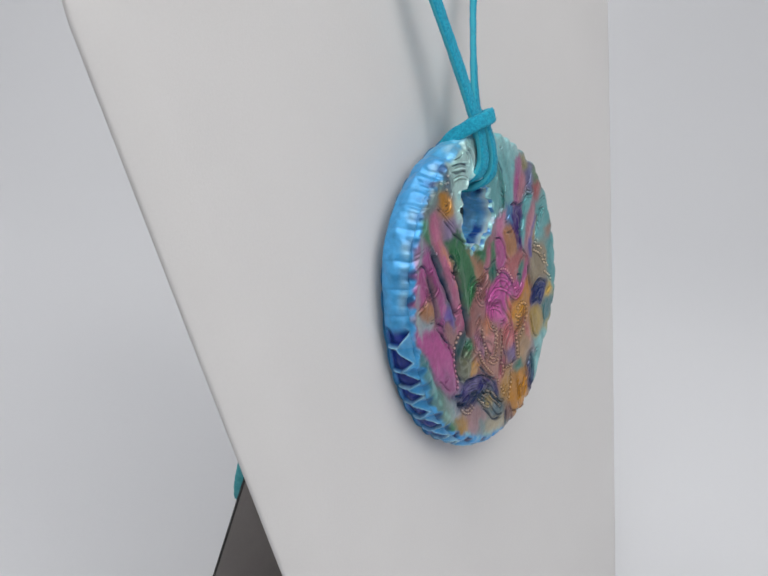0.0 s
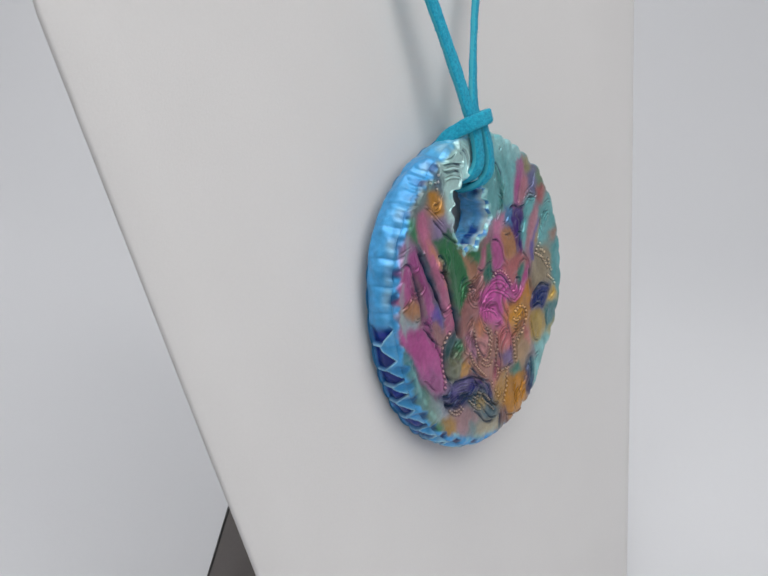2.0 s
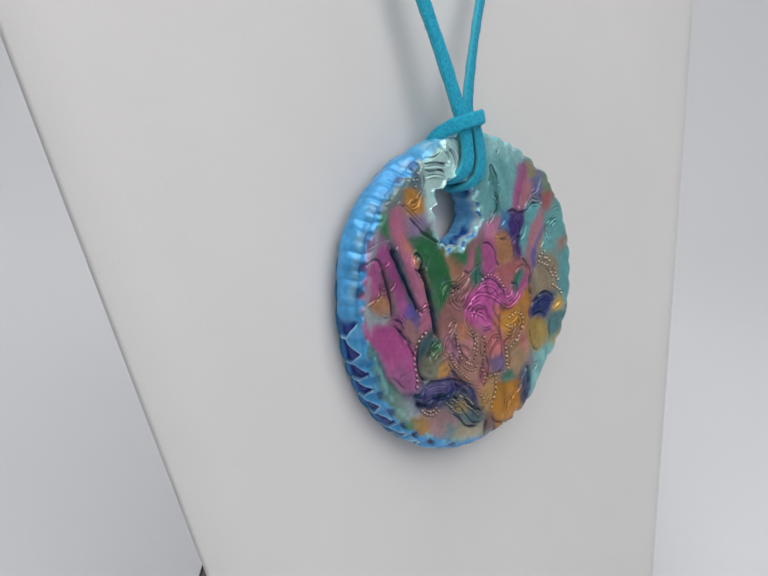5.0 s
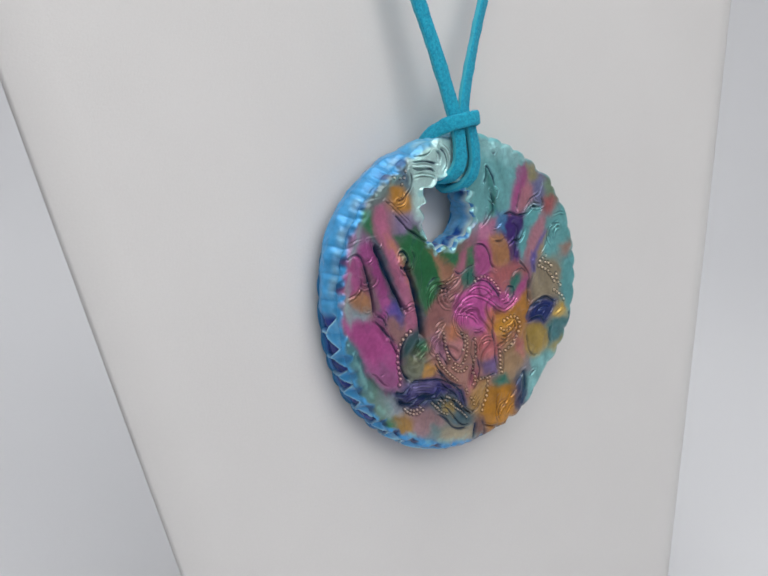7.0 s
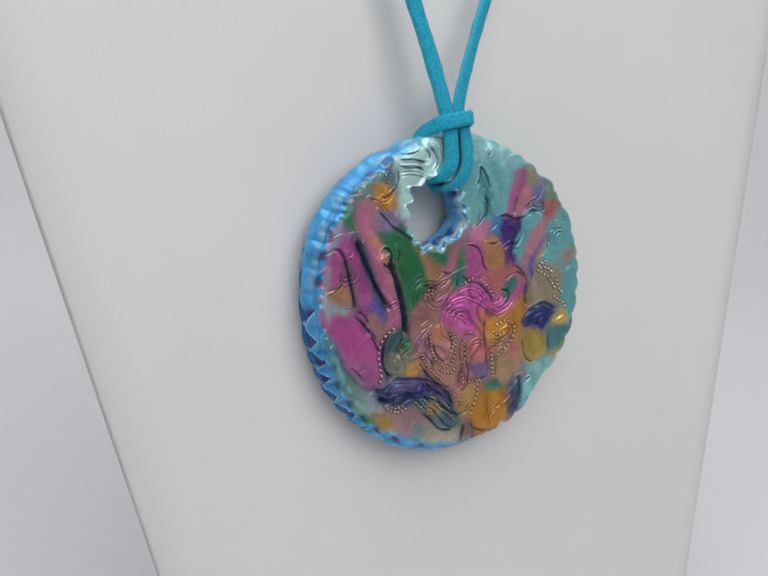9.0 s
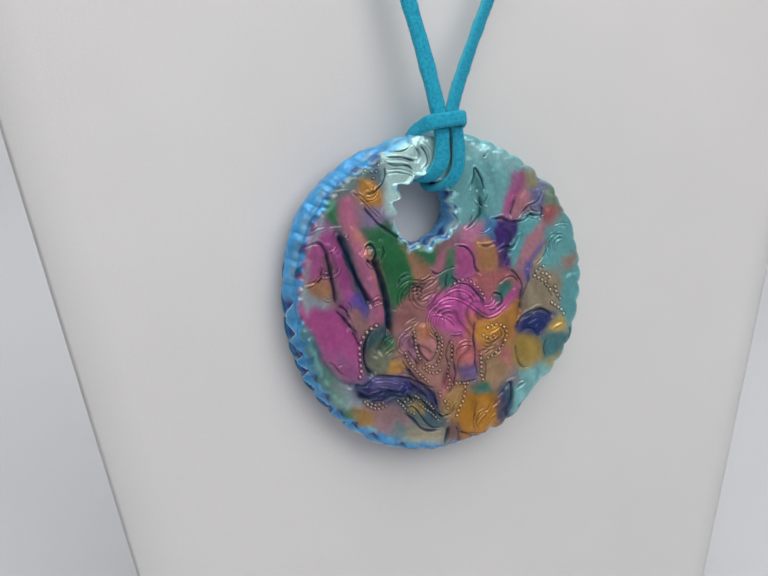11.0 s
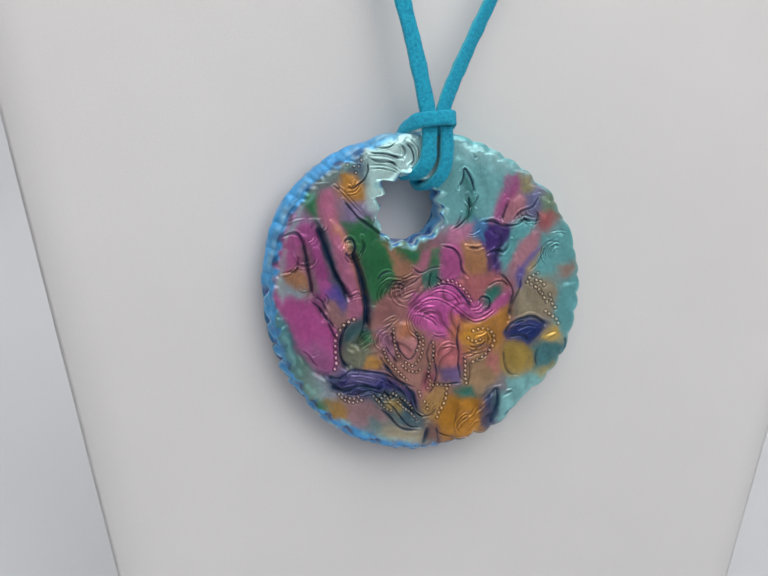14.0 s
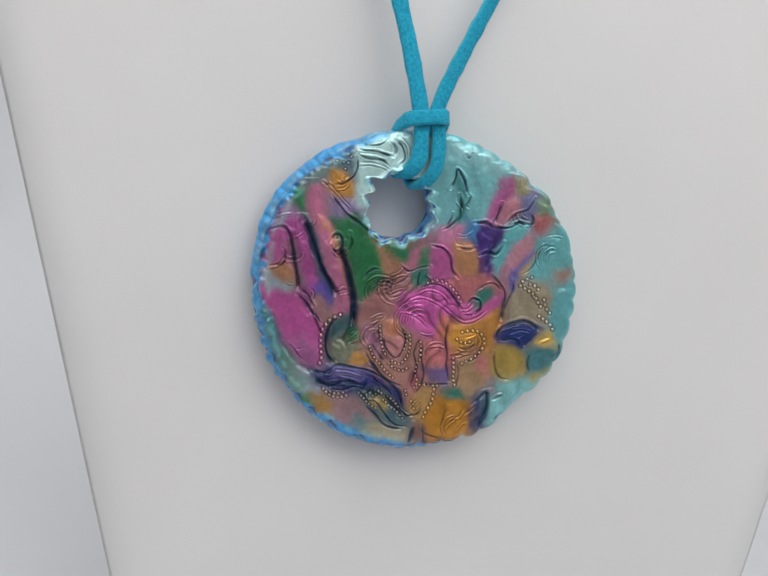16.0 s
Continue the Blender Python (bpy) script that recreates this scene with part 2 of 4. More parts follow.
def blend():
    """Bare spots take the mixed colours of the patches round them; then the patches lie over one another with smeared edges."""
    total, mixed = np.full(len(X), 0.02), np.tile(pig(118, 150, 150) * 0.02, (len(X), 1))
    spots = []
    for colour, soft, corners in PATCHES:
        i = near(corners, 4.5, X, Y)
        d = inside_by(corners, WX[i], WY[i])
        spots.append((i, d))
        w = np.exp(-np.clip(d, -0.9, 9) / 0.75)
        total[i] += w
        mixed[i] += colour * w[:, None]
    TONE[:] = mixed / total[:, None]
    for (colour, soft, corners), (i, d) in zip(PATCHES, spots):
        ragged = 1.1 * (grain(X[i] + 0.45 * Y[i], 0.4 * Y[i], 0.9, 6) - 0.5) + 0.5 * (grain(X[i], Y[i], 0.4, 3) - 0.5)
        k = (0.9 - 0.25 * grain(X[i], Y[i], 1.2, 2)[:, None]) * (1 - smoothstep(-2.2 * soft - 0.3, 2.4 * soft + 0.25, d + ragged))[:, None]
        vary = 1 + 0.2 * (grain(X[i], Y[i], 0.7, 6) - 0.5) + 0.45 * (grain(X[i] + Y[i] * 0.4, Y[i] * 0.45, 1.9, 7) - 0.5)
        TONE[i] = TONE[i] * (1 - k) + colour * vary[:, None] * k
        HIGH[i] = HIGH[i] * (1 - 0.4 * k[:, 0]) + 0.15 * (1 - smoothstep(-1.4, 0.5, d + 0.3 * ragged))


INK = np.array((0.011, 0.042, 0.105))


def curve_of(points):
    return [tuple(q) for q in spline([(x, y, 0) for x, y in points], 5)[:, :2]]


def run_out(c, x, y):
    """1 along a stamped line, falling to 0 at its two ends."""
    return smoothstep(0.0, 0.9, np.minimum(np.hypot(x - c[0][0], y - c[0][1]), np.hypot(x - c[-1][0], y - c[-1][1])))


def rosette(x, y, first, pitch, count, start, sweep):
    """Nested stamped arcs round a centre, each turned a little from the last."""
    for n in range(count):
        r, a = first + pitch * n, start + 17 * n
        ridge(0.15, 0.3, *[(x + r * math.cos(radians(a + sweep * q)), y + 0.85 * r * math.sin(radians(a + sweep * q))) for q in (0, 0.25, 0.5, 0.75, 1)])


def groove(width, depth, ink, *points):
    """A stamped line with dark glaze lying in it; faint wide ones are painted shade."""
    c, strong = curve_of(points), ink
    i = near(c, 1.5, X, Y)
    x, y = X[i] * 0.7 + WX[i] * 0.3, Y[i] * 0.7 + WY[i] * 0.3
    d = away(c, x, y)
    width = width * (0.45 + 0.6 * grain(X[i], Y[i], 1.5, 5))
    fade = run_out(c, X[i], Y[i])
    k = np.exp(-(d / width) ** 2) * fade
    ink = ink * fade * (0.55 + 0.6 * grain(X[i], Y[i], 1.1, 2))
    HIGH[i] += depth * (0.2 * np.exp(-((d - 2.2 * width) / width) ** 2) - 0.62 * k)
    k = np.clip(1.1 * ink * k + 0.22 * ink * np.exp(-(d / (3.0 * width)) ** 2), 0, 0.9)[:, None]
    own = np.clip(1.6 - 1.7 * strong, 0, 0.8)
    TONE[i] = TONE[i] * (1 - k) + (INK * (1 - own) + TONE[i] * 0.16 * own) * k


def ridge(width, height, *points):
    """A stamped raised line; bright crown and darker foot are painted highlight and shade."""
    c = curve_of(points)
    i = near(c, 1.5, X, Y)
    d = away(c, X[i], Y[i])
    width = width * (0.5 + 0.45 * grain(X[i], Y[i], 1.2, 3))
    fade = run_out(c, X[i], Y[i])
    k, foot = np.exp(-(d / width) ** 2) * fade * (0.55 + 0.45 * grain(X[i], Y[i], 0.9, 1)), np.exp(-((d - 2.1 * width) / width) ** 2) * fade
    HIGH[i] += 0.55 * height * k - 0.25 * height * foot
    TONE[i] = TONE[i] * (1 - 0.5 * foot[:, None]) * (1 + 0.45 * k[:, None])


def beads(radius, pitch, *points):
    """A row of stamped beads, golden glints and rings of shade painted on."""
    c = np.array(curve_of(points))
    run = np.concatenate(([0], np.cumsum(np.linalg.norm(np.diff(c, axis=0), axis=1))))
    radius = 0.82 * radius
    for s in np.arange(0, run[-1] + 0.01, pitch):
        x, y = np.interp(s, run, c[:, 0]), np.interp(s, run, c[:, 1])
        i = near([(x, y)], 1.2, X, Y)
        d = np.hypot(X[i] - x, Y[i] - y)
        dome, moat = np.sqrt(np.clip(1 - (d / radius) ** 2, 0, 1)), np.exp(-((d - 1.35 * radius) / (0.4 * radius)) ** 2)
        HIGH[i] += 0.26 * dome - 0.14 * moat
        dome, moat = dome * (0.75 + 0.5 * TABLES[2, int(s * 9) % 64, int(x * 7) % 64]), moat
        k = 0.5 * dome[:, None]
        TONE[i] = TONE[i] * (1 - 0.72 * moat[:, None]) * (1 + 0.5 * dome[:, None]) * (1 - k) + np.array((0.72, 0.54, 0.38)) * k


def patches():
    patch((78, 140, 150), 0.5, (-26.8, -0), (-24.7, -3.3), (-23.1, -6.7), (-21.8, -9.2), (-19.5, -11.8), (-17.2, -12.9), (-16.8, -15.3), (-18.3, -17.4), (-22.2, -13.4), (-25.1, -8.7), (-26.7, -4.1))
    patch((118, 152, 132), 0.6, (-22.2, -9.2), (-19.5, -12), (-18, -16.2), (-17.1, -18.8), (-18.7, -18.9), (-21.1, -15.2), (-22.6, -11.7))
    patch((165, 166, 182), 0.8, (-19.9, -12.4), (-17.5, -12.9), (-16.6, -15.5), (-14.6, -16.8), (-16.4, -17.3), (-18.4, -16.1))
    patch((120, 190, 195), 0.5, (3.7, 26.4), (10.2, 25.3), (16, 21.2), (14.3, 19.5), (11.8, 17), (11, 12.8), (7.5, 12.6), (4.8, 13.4), (3, 12.5), (2.3, 17.1), (2.5, 21.9))
    # turquoise kept paler here: the glare on it is painted in
    patch((168, 222, 226), 0.6, (4.6, 26.2), (10.3, 25.1), (14.9, 21.8), (13.6, 20.3), (9.5, 22.5), (4.7, 23.8))
    patch((112, 190, 194), 0.4, (20.6, 10), (24.6, 11.5), (26.5, 8.8), (28.2, 3.5), (25.1, 4.6), (21.5, 3.4), (19.5, 3.4), (20.2, 7))
    patch((108, 184, 190), 0.4, (24.3, 0.7), (28.2, 4), (28.7, -0), (28.1, -4.5), (26.5, -8.2), (25.1, -7.4), (23.7, -3.5))
    patch((132, 196, 198), 0.6, (14.9, -15), (20.5, -14.8), (22.3, -16), (18.6, -18.8), (15.8, -21.9), (13.4, -22.3), (12.8, -18.3))
    patch((165, 150, 125), 0.4, (16.3, 1.5), (19.7, 3.6), (23.8, 0.1), (22.5, -4.5), (17.6, -4.4), (15.4, -3.5), (15.4, -0.7))
    patch((170, 112, 112), 0.5, (-9.8, -1.3), (-6.7, 1.3), (-1.7, 4.1), (0.4, 1.2), (-2.2, 0), (-2.9, -2.9), (-6.5, -3.9), (-10, -4.7))
    patch((176, 124, 112), 0.6, (-10.2, -4.5), (-6.5, -3.7), (-1.3, -3.8), (3.7, -8.3), (4.1, -17.1), (-0.7, -17.9), (-5.2, -15.4), (-8.8, -9.8), (-10.3, -7.2))
    patch((120, 140, 142), 0.4, (-20.7, 17.4), (-19.6, 21.1), (-15.6, 23), (-12, 24.8), (-10.9, 21.7), (-11.8, 19.1), (-15.4, 20.7), (-17.8, 19))
    patch((90, 122, 152), 0.35, (-14.9, 22.4), (-13.5, 23.8), (-11.9, 22.5), (-12, 20.7), (-14.1, 21))
    patch((184, 220, 218), 0.3, (-11.4, 24.4), (-6.7, 26.2), (-2.5, 27.1), (-1.4, 21.9), (-3.9, 20.9), (-6.6, 21.3), (-8.6, 19.7), (-9.5, 16.9), (-10.3, 13.7), (-11.5, 15.1), (-11.1, 18.5), (-11.5, 21.7))
    patch((216, 150, 48), 0.2, (-15.7, 20.7), (-13.1, 20.5), (-12, 18.8), (-12.3, 16.7), (-14.5, 16.4), (-15.5, 18))
    patch((46, 135, 88), 0.2, (-22.4, 17.9), (-20.1, 17.6), (-19.3, 15.2), (-19.7, 13.5), (-21, 14.7), (-22.3, 16.4))
    patch((158, 125, 162), 0.4, (-25.1, 13.1), (-22.2, 16), (-20.5, 13.6), (-20, 11.1), (-22.5, 10.3), (-24.6, 11.4))
    patch((150, 130, 172), 0.35, (-15.6, 16.2), (-11.7, 15.9), (-10.3, 14.3), (-10.7, 12.7), (-14.5, 12.5))
    patch((185, 88, 150), 0.25, (-26.3, 10.1), (-23.4, 11.1), (-22, 8.8), (-22, 5.6), (-23.3, 4.8), (-25.6, 4.3), (-26.5, 7.2))
    patch((188, 132, 92), 0.25, (-25.6, 4.3), (-22.5, 5.9), (-21.1, 4), (-20.9, 1.4), (-23.2, 1.9), (-24.7, 2.6))
    patch((152, 176, 188), 0.3, (-25.5, 3.5), (-23.4, 2.1), (-21.4, 1.4), (-22.4, 0.6), (-25, 1.1))
    patch((192, 78, 160), 0.2, (-22.8, 13.5), (-20, 12.8), (-18.8, 9.6), (-18, 6.4), (-16.5, 3.1), (-14.8, 0.1), (-17.8, 0.5), (-19, -0.1), (-20.1, 1.5), (-20.8, 4.4), (-21.9, 8), (-23, 10.4))
    patch((150, 116, 124), 0.25, (-22.2, 8.8), (-21.1, 8.8), (-19.9, 5.2), (-19.1, 1.5), (-20.1, 1.4), (-21.1, 4.4))
    patch((74, 104, 116), 0.2, (-19.6, 13.6), (-18.6, 12), (-17.2, 8.8), (-16.5, 5.6), (-15, 2.3), (-13.9, 0.4), (-14.4, -2.9), (-15.8, -0.4), (-17.6, 3.9), (-18.7, 8.8))
    patch((202, 112, 152), 0.18, (-19.2, 17.9), (-17.6, 17.6), (-16.7, 13.7), (-15.3, 11.7), (-13.4, 6.4), (-11.9, 2.2), (-11.4, -2.1), (-13, -3.8), (-14.2, -3.2), (-14.6, 0.6), (-16, 4.8), (-17, 8.8), (-18.3, 12.8), (-19.4, 15.2))
    patch((204, 138, 104), 0.2, (-17.5, 13.5), (-15.8, 11.9), (-14.4, 8.8), (-14.9, 7.8), (-16.1, 10.6), (-17.1, 11.2))
    patch((205, 135, 100), 0.2, (-14.4, 8.8), (-13.4, 6.4), (-11.9, 2.7), (-11.6, -0.3), (-12.4, 1.8), (-13.7, 5.1))
    patch((176, 126, 126), 0.25, (-17.8, 0.2), (-15, -0.5), (-13.9, -3.1), (-15.6, -5), (-16.5, -4.5), (-17.9, -1.2))
    patch((78, 72, 172), 0.3, (-18.5, 1.7), (-15.9, 2.5), (-14.5, 0.1), (-15, -1.7), (-16.7, -0.3), (-17.9, 0.2))
    patch((194, 80, 156), 0.16, (-26.6, 0.8), (-24, 0.9), (-20.7, -0.4), (-18.2, -2.6), (-16.4, -6), (-16, -8.6), (-16.9, -12.1), (-18.9, -12), (-20.4, -10.3), (-22, -8.4), (-23.2, -5.9), (-24.4, -3.3), (-25.9, -0.8))
    patch((168, 98, 152), 0.45, (-22.4, -7.7), (-19, -6.8), (-16.6, -8.7), (-17, -12.1), (-18.9, -12), (-20.4, -10.5))
    patch((55, 128, 88), 0.3, (-21.4, -17.6), (-18.1, -17.4), (-17.4, -20.1), (-20, -20.2))
    patch((182, 136, 58), 0.3, (-17.9, -17.4), (-15.4, -17), (-13.5, -18.9), (-14.3, -20.8), (-16.7, -20.7))
    patch((166, 128, 134), 0.4, (-14.6, -17), (-8.5, -19.2), (-7.4, -21.2), (-10, -22.8), (-13.6, -20.9))
    patch((112, 148, 152), 0.35, (-10, -20.7), (-7.4, -22.6), (-8, -24.7), (-10.7, -22.7))
    patch((172, 160, 134), 0.5, (-7.7, -22.5), (-0.3, -23.3), (-0.2, -26.3), (-5.7, -25.7), (-8.5, -24.1))
    patch((64, 164, 228), 0.15, (-18.3, -21.1), (-16.2, -20.6), (-13.4, -22.3), (-9.9, -24.2), (-4.8, -25.8), (-0.2, -26.7), (-3, -27.3), (-7.8, -26.6), (-13.5, -24.7), (-17, -23))
    patch((44, 124, 76), 0.18, (-15.3, 12.7), (-11.1, 13.7), (-8.7, 10.3), (-7.3, 8.6), (-5.8, 5.5), (-6.2, 3.8), (-7.4, 1.2), (-9.5, -1), (-11, 0.4), (-12, 3.9), (-13.1, 7.2), (-14.1, 9.6))
    patch((52, 130, 84), 0.18, (-7.1, 8.3), (-1.6, 8), (-1.6, 6.3), (-3.4, 5.7), (-5.3, 6.7))
    patch((184, 128, 102), 0.2, (-9.3, 9.6), (-6.9, 8.3), (-3.8, 5.5), (-2.9, 4.5), (-4.2, 2.8), (-6, 3.8), (-6.5, 6.3), (-7.9, 8.3))
    patch((196, 110, 142), 0.22, (-1.8, 7.8), (0.9, 8.4), (0.1, 6.3), (-1.2, 4.5), (-2.9, 4.5), (-2.2, 6.3))
    patch((58, 130, 90), 0.18, (0.1, 7.9), (2.2, 8.5), (2.4, 5.4), (1.4, 4.4), (-0.1, 5), (-0.5, 6.3))
    patch((50, 128, 112), 0.18, (-1.3, 4.5), (1.4, 4.6), (1.6, 2.1), (0.2, 1.1), (-1.2, 1.1))
    patch((64, 146, 138), 0.25, (5.5, 21), (7.3, 18.1), (8, 16.3), (7.1, 13.3), (5.2, 11.8), (6.1, 14.6), (6.4, 17.3))
    patch((197, 88, 158), 0.22, (2, 8.3), (4.6, 9), (5.8, 7.1), (5.8, 4.1), (4.5, 2.7), (2.2, 2.7), (1.6, 4.6))
    patch((206, 126, 166), 0.25, (3.5, 11.6), (5.7, 12.3), (7.7, 12.3), (5.9, 9.5), (4, 9))
    patch((198, 138, 92), 0.25, (5.7, 9.5), (9, 9.6), (10.7, 6.2), (10.8, 3.8), (8, 3.5), (6.1, 4.4))
    patch((74, 42, 130), 0.15, (8.9, 12.1), (11, 13), (14.2, 11.8), (14.4, 9.6), (12.7, 7.9), (12.5, 3.5), (10.4, 3.9), (9.9, 7.1), (8.9, 9.6))
    patch((78, 150, 206), 0.25, (7.3, 13), (9.6, 12.7), (9.7, 9.6), (8.1, 10.3))
    patch((187, 88, 150), 0.22, (13, 20), (15.3, 21), (16.1, 19.3), (15.2, 17.2), (13.2, 14.7), (12, 12.8), (10.6, 12.8), (11.2, 15.1))
    patch((172, 168, 118), 0.25, (15.6, 20.7), (17.3, 19.9), (18.5, 17.9), (16.9, 17.5))
    patch((200, 130, 146), 0.25, (13.8, 16.3), (16, 17.4), (17.5, 16.4), (16.7, 14.7), (14.5, 12.8), (13, 12.3))
    patch((120, 124, 172), 0.25, (16.9, 17.2), (19.2, 18.6), (19.9, 15.6), (18.7, 12.9), (17.5, 14.5))
    patch((128, 156, 130), 0.3, (19.7, 16.4), (22, 17.4), (23.3, 14.7), (20.7, 14.4))
    patch((194, 104, 108), 0.2, (19.7, 13.9), (22.4, 14.4), (21.2, 11.2), (19.5, 12))
    patch((106, 192, 197), 0.18, (15.3, 12), (19.2, 13), (18.4, 10.5), (15.8, 8.8), (14.6, 5.4), (13.5, 4.2), (12.8, 6.2), (13.9, 8.8))
    patch((192, 130, 146), 0.2, (18.3, 10.9), (20.1, 10.6), (19.5, 7.9), (17, 4.5), (15.1, 3.5), (14.5, 4.8), (16.2, 8.3))
    patch((182, 158, 106), 0.22, (20.1, 8.1), (20.8, 7.7), (18.9, 4.3), (17.7, 3.1), (17.4, 4.3))
    patch((98, 92, 186), 0.15, (20.1, 8.2), (20.5, 7.7), (17.8, 4.6), (17.1, 1.2), (16.2, 1.2), (16.5, 4.3), (17.9, 6.2))
    patch((184, 140, 124), 0.3, (24, 4.8), (26.9, 5.4), (27.4, 3.9), (25.3, 3))
    patch((196, 110, 114), 0.3, (5.5, 3.7), (12.4, 3.3), (15.4, 1.9), (14.4, 0.9), (11.6, 2), (9.9, 0.3), (8.2, -0.7), (6.7, 1.2), (5.2, 2.5))
    patch((206, 84, 168), 0.25, (-2.7, 0.3), (0.2, 1.3), (2.8, 2.2), (5.1, 1.7), (6.9, -0.6), (8, -3.2), (5.7, -4.2), (3.7, -5.8), (3.8, -8.3), (0.6, -7.3), (-2.1, -4.8), (-3.4, -2.9))
    patch((206, 140, 56), 0.3, (5.2, -4), (8.4, -4.9), (15.1, -1.9), (14.9, -5.1), (13.4, -9.4), (12.3, -10.4), (10.8, -7.6), (6.9, -9.4), (5.2, -8.3))
    patch((222, 156, 40), 0.25, (5.5, -7.4), (7.1, -5.6), (10.7, -5.8), (11.4, -7.4), (8.6, -8.9), (5.9, -8.8))
    patch((202, 116, 88), 0.3, (3.4, -3.1), (5.7, -4), (5.6, -8.5), (3.6, -7.6))
    patch((203, 86, 158), 0.16, (7.9, -1.1), (10, -1.5), (10.6, -2.5), (11.8, -1.7), (14.4, 0.7), (15.5, 0.2), (14.5, -1.7), (11.1, -3.8), (8.4, -4.7), (6.8, -3.7))
    patch((40, 130, 118), 0.14, (10.2, 0.1), (11.6, 1.5), (13.6, 2), (12.7, 0), (11, -1.7), (10, -2.1))
    patch((204, 110, 112), 0.3, (1.1, -8.2), (5.9, -8.7), (6.3, -12.4), (1.7, -12.4))
    patch((196, 96, 128), 0.35, (-0.8, -16), (0.1, -13.4), (1.8, -13.9), (1.3, -16.5), (-0, -17.6))
    patch((168, 108, 150), 0.35, (-9.7, -5.2), (-7.7, -4.9), (-6.2, -7.1), (-6.4, -10.1), (-8, -8.4))
    patch((205, 112, 122), 0.4, (1.5, -8.2), (3.7, -7.4), (5.9, -8.7), (6.2, -10.5), (3.4, -11.3))
    patch((118, 94, 152), 0.25, (2, -12.2), (5.8, -12.4), (5.9, -15.5), (2.2, -15.3))
    patch((178, 142, 104), 0.4, (6.8, -12.4), (12.3, -10.3), (14.1, -13), (13.8, -15.7), (9.1, -17.5), (7, -15.6))
    patch((206, 114, 118), 0.35, (11.2, -10.1), (13.5, -11.6), (13.1, -14), (10.9, -12.5))
    patch((138, 128, 140), 0.35, (12.6, -15.6), (14.6, -14.6), (15.2, -17.5), (12.8, -18.5))
    patch((44, 124, 110), 0.18, (5.3, -16.8), (8.6, -16.4), (9.2, -18.2), (5.9, -18.3))
    patch((208, 140, 30), 0.22, (3.2, -17.9), (6.4, -18.2), (11, -19.2), (11.7, -21.2), (10.5, -23.8), (7.9, -25.5), (4.1, -24.9), (2, -22.5), (2.4, -19.7))
    patch((198, 152, 84), 0.3, (0.8, -15.3), (3.8, -15.6), (3.4, -18.8), (1.7, -21.6), (-0.7, -21.5), (-0.3, -18.7))
    patch((60, 70, 112), 0.22, (10.8, -18.8), (12.7, -16.9), (13.6, -21.1), (12.7, -23.6), (10.5, -23.5))
    patch((187, 156, 72), 0.25, (14.3, -9.6), (17.8, -9), (19.9, -10.5), (20.1, -13.2), (17.2, -15.1), (14.8, -14.5), (13.6, -12.1))
    patch((72, 138, 146), 0.3, (20, -9.8), (22.9, -8.6), (25.2, -10.7), (22.9, -13.5), (20.3, -13.8))
    # a golden glint, painted as a patch
    patch((228, 186, 82), 0.15, (21.7, -8), (24.1, -6.5), (24.9, -8), (22.9, -9.3))
    patch((22, 48, 128), 0.14, (13.8, -7.1), (15.7, -5.1), (19.3, -4.2), (21.9, -5.7), (20.5, -7.8), (18.7, -9.2), (16.4, -7.7), (14.6, -7.8))
    patch((176, 162, 104), 0.25, (20.2, -14.3), (23.9, -13.7), (21.9, -15.8))
    patch((66, 108, 114), 0.25, (-10.5, 0.6), (-10.6, -4.5), (-10.2, -5.5), (-12.3, -6.3), (-14, -7.9), (-15.3, -7.7), (-15, -5.2), (-13.2, -3.6), (-11.1, -2.8), (-11.2, -0.3))
    patch((120, 126, 108), 0.3, (-14.1, -7.9), (-10.1, -7.9), (-10.3, -11.3), (-13.7, -11.9), (-15.3, -9.6))
    patch((40, 132, 88), 0.18, (-13, -8), (-11.5, -5.6), (-9.7, -5.2), (-9.8, -7), (-11.4, -8.5))
    patch((214, 152, 56), 0.2, (-11.4, -10.9), (-10.1, -9.9), (-8.2, -11.4), (-9.1, -12), (-11, -12))
    patch((208, 128, 88), 0.25, (-5.3, -4.3), (-3.8, -4.1), (-3.2, -6.5), (-5.2, -7.3))
    patch((188, 120, 126), 0.3, (-6, -7.3), (-2, -7.2), (-2.3, -9.8), (-3.5, -11), (-5.1, -9.7))
    patch((42, 42, 122), 0.15, (-17.8, -12.7), (-15.5, -13.3), (-12.2, -12.4), (-7.9, -13.4), (-5.2, -14.9), (-2.3, -17.2), (-1.8, -19.6), (-5.1, -16.7), (-8.6, -16.2), (-12, -16.5), (-14.6, -16.5), (-16.8, -15))
    # lavender highlight of the ridges, laid over the navy as colour
    patch((118, 108, 162), 0.3, (-14.3, -12.7), (-12, -12.6), (-8.5, -13.8), (-10.4, -14.7), (-13.5, -14.3))
    patch((84, 114, 126), 0.25, (-10, -16.5), (-5.1, -16.7), (-0.4, -21.3), (-0.3, -23.6), (-2.2, -24.1), (-6, -21), (-8.7, -18.8))
    patch((150, 150, 120), 0.4, (-14, -7.8), (-12.3, -7), (-11, -9.1), (-12.6, -11.2))
    patch((204, 168, 76), 0.2, (-7.3, -18.3), (-5.1, -17.9), (-4.8, -20.2), (-6.8, -19.4))
    patch((132, 96, 90), 0.2, (-0.2, -22.9), (1.9, -23), (2.5, -27), (0.6, -27.1))


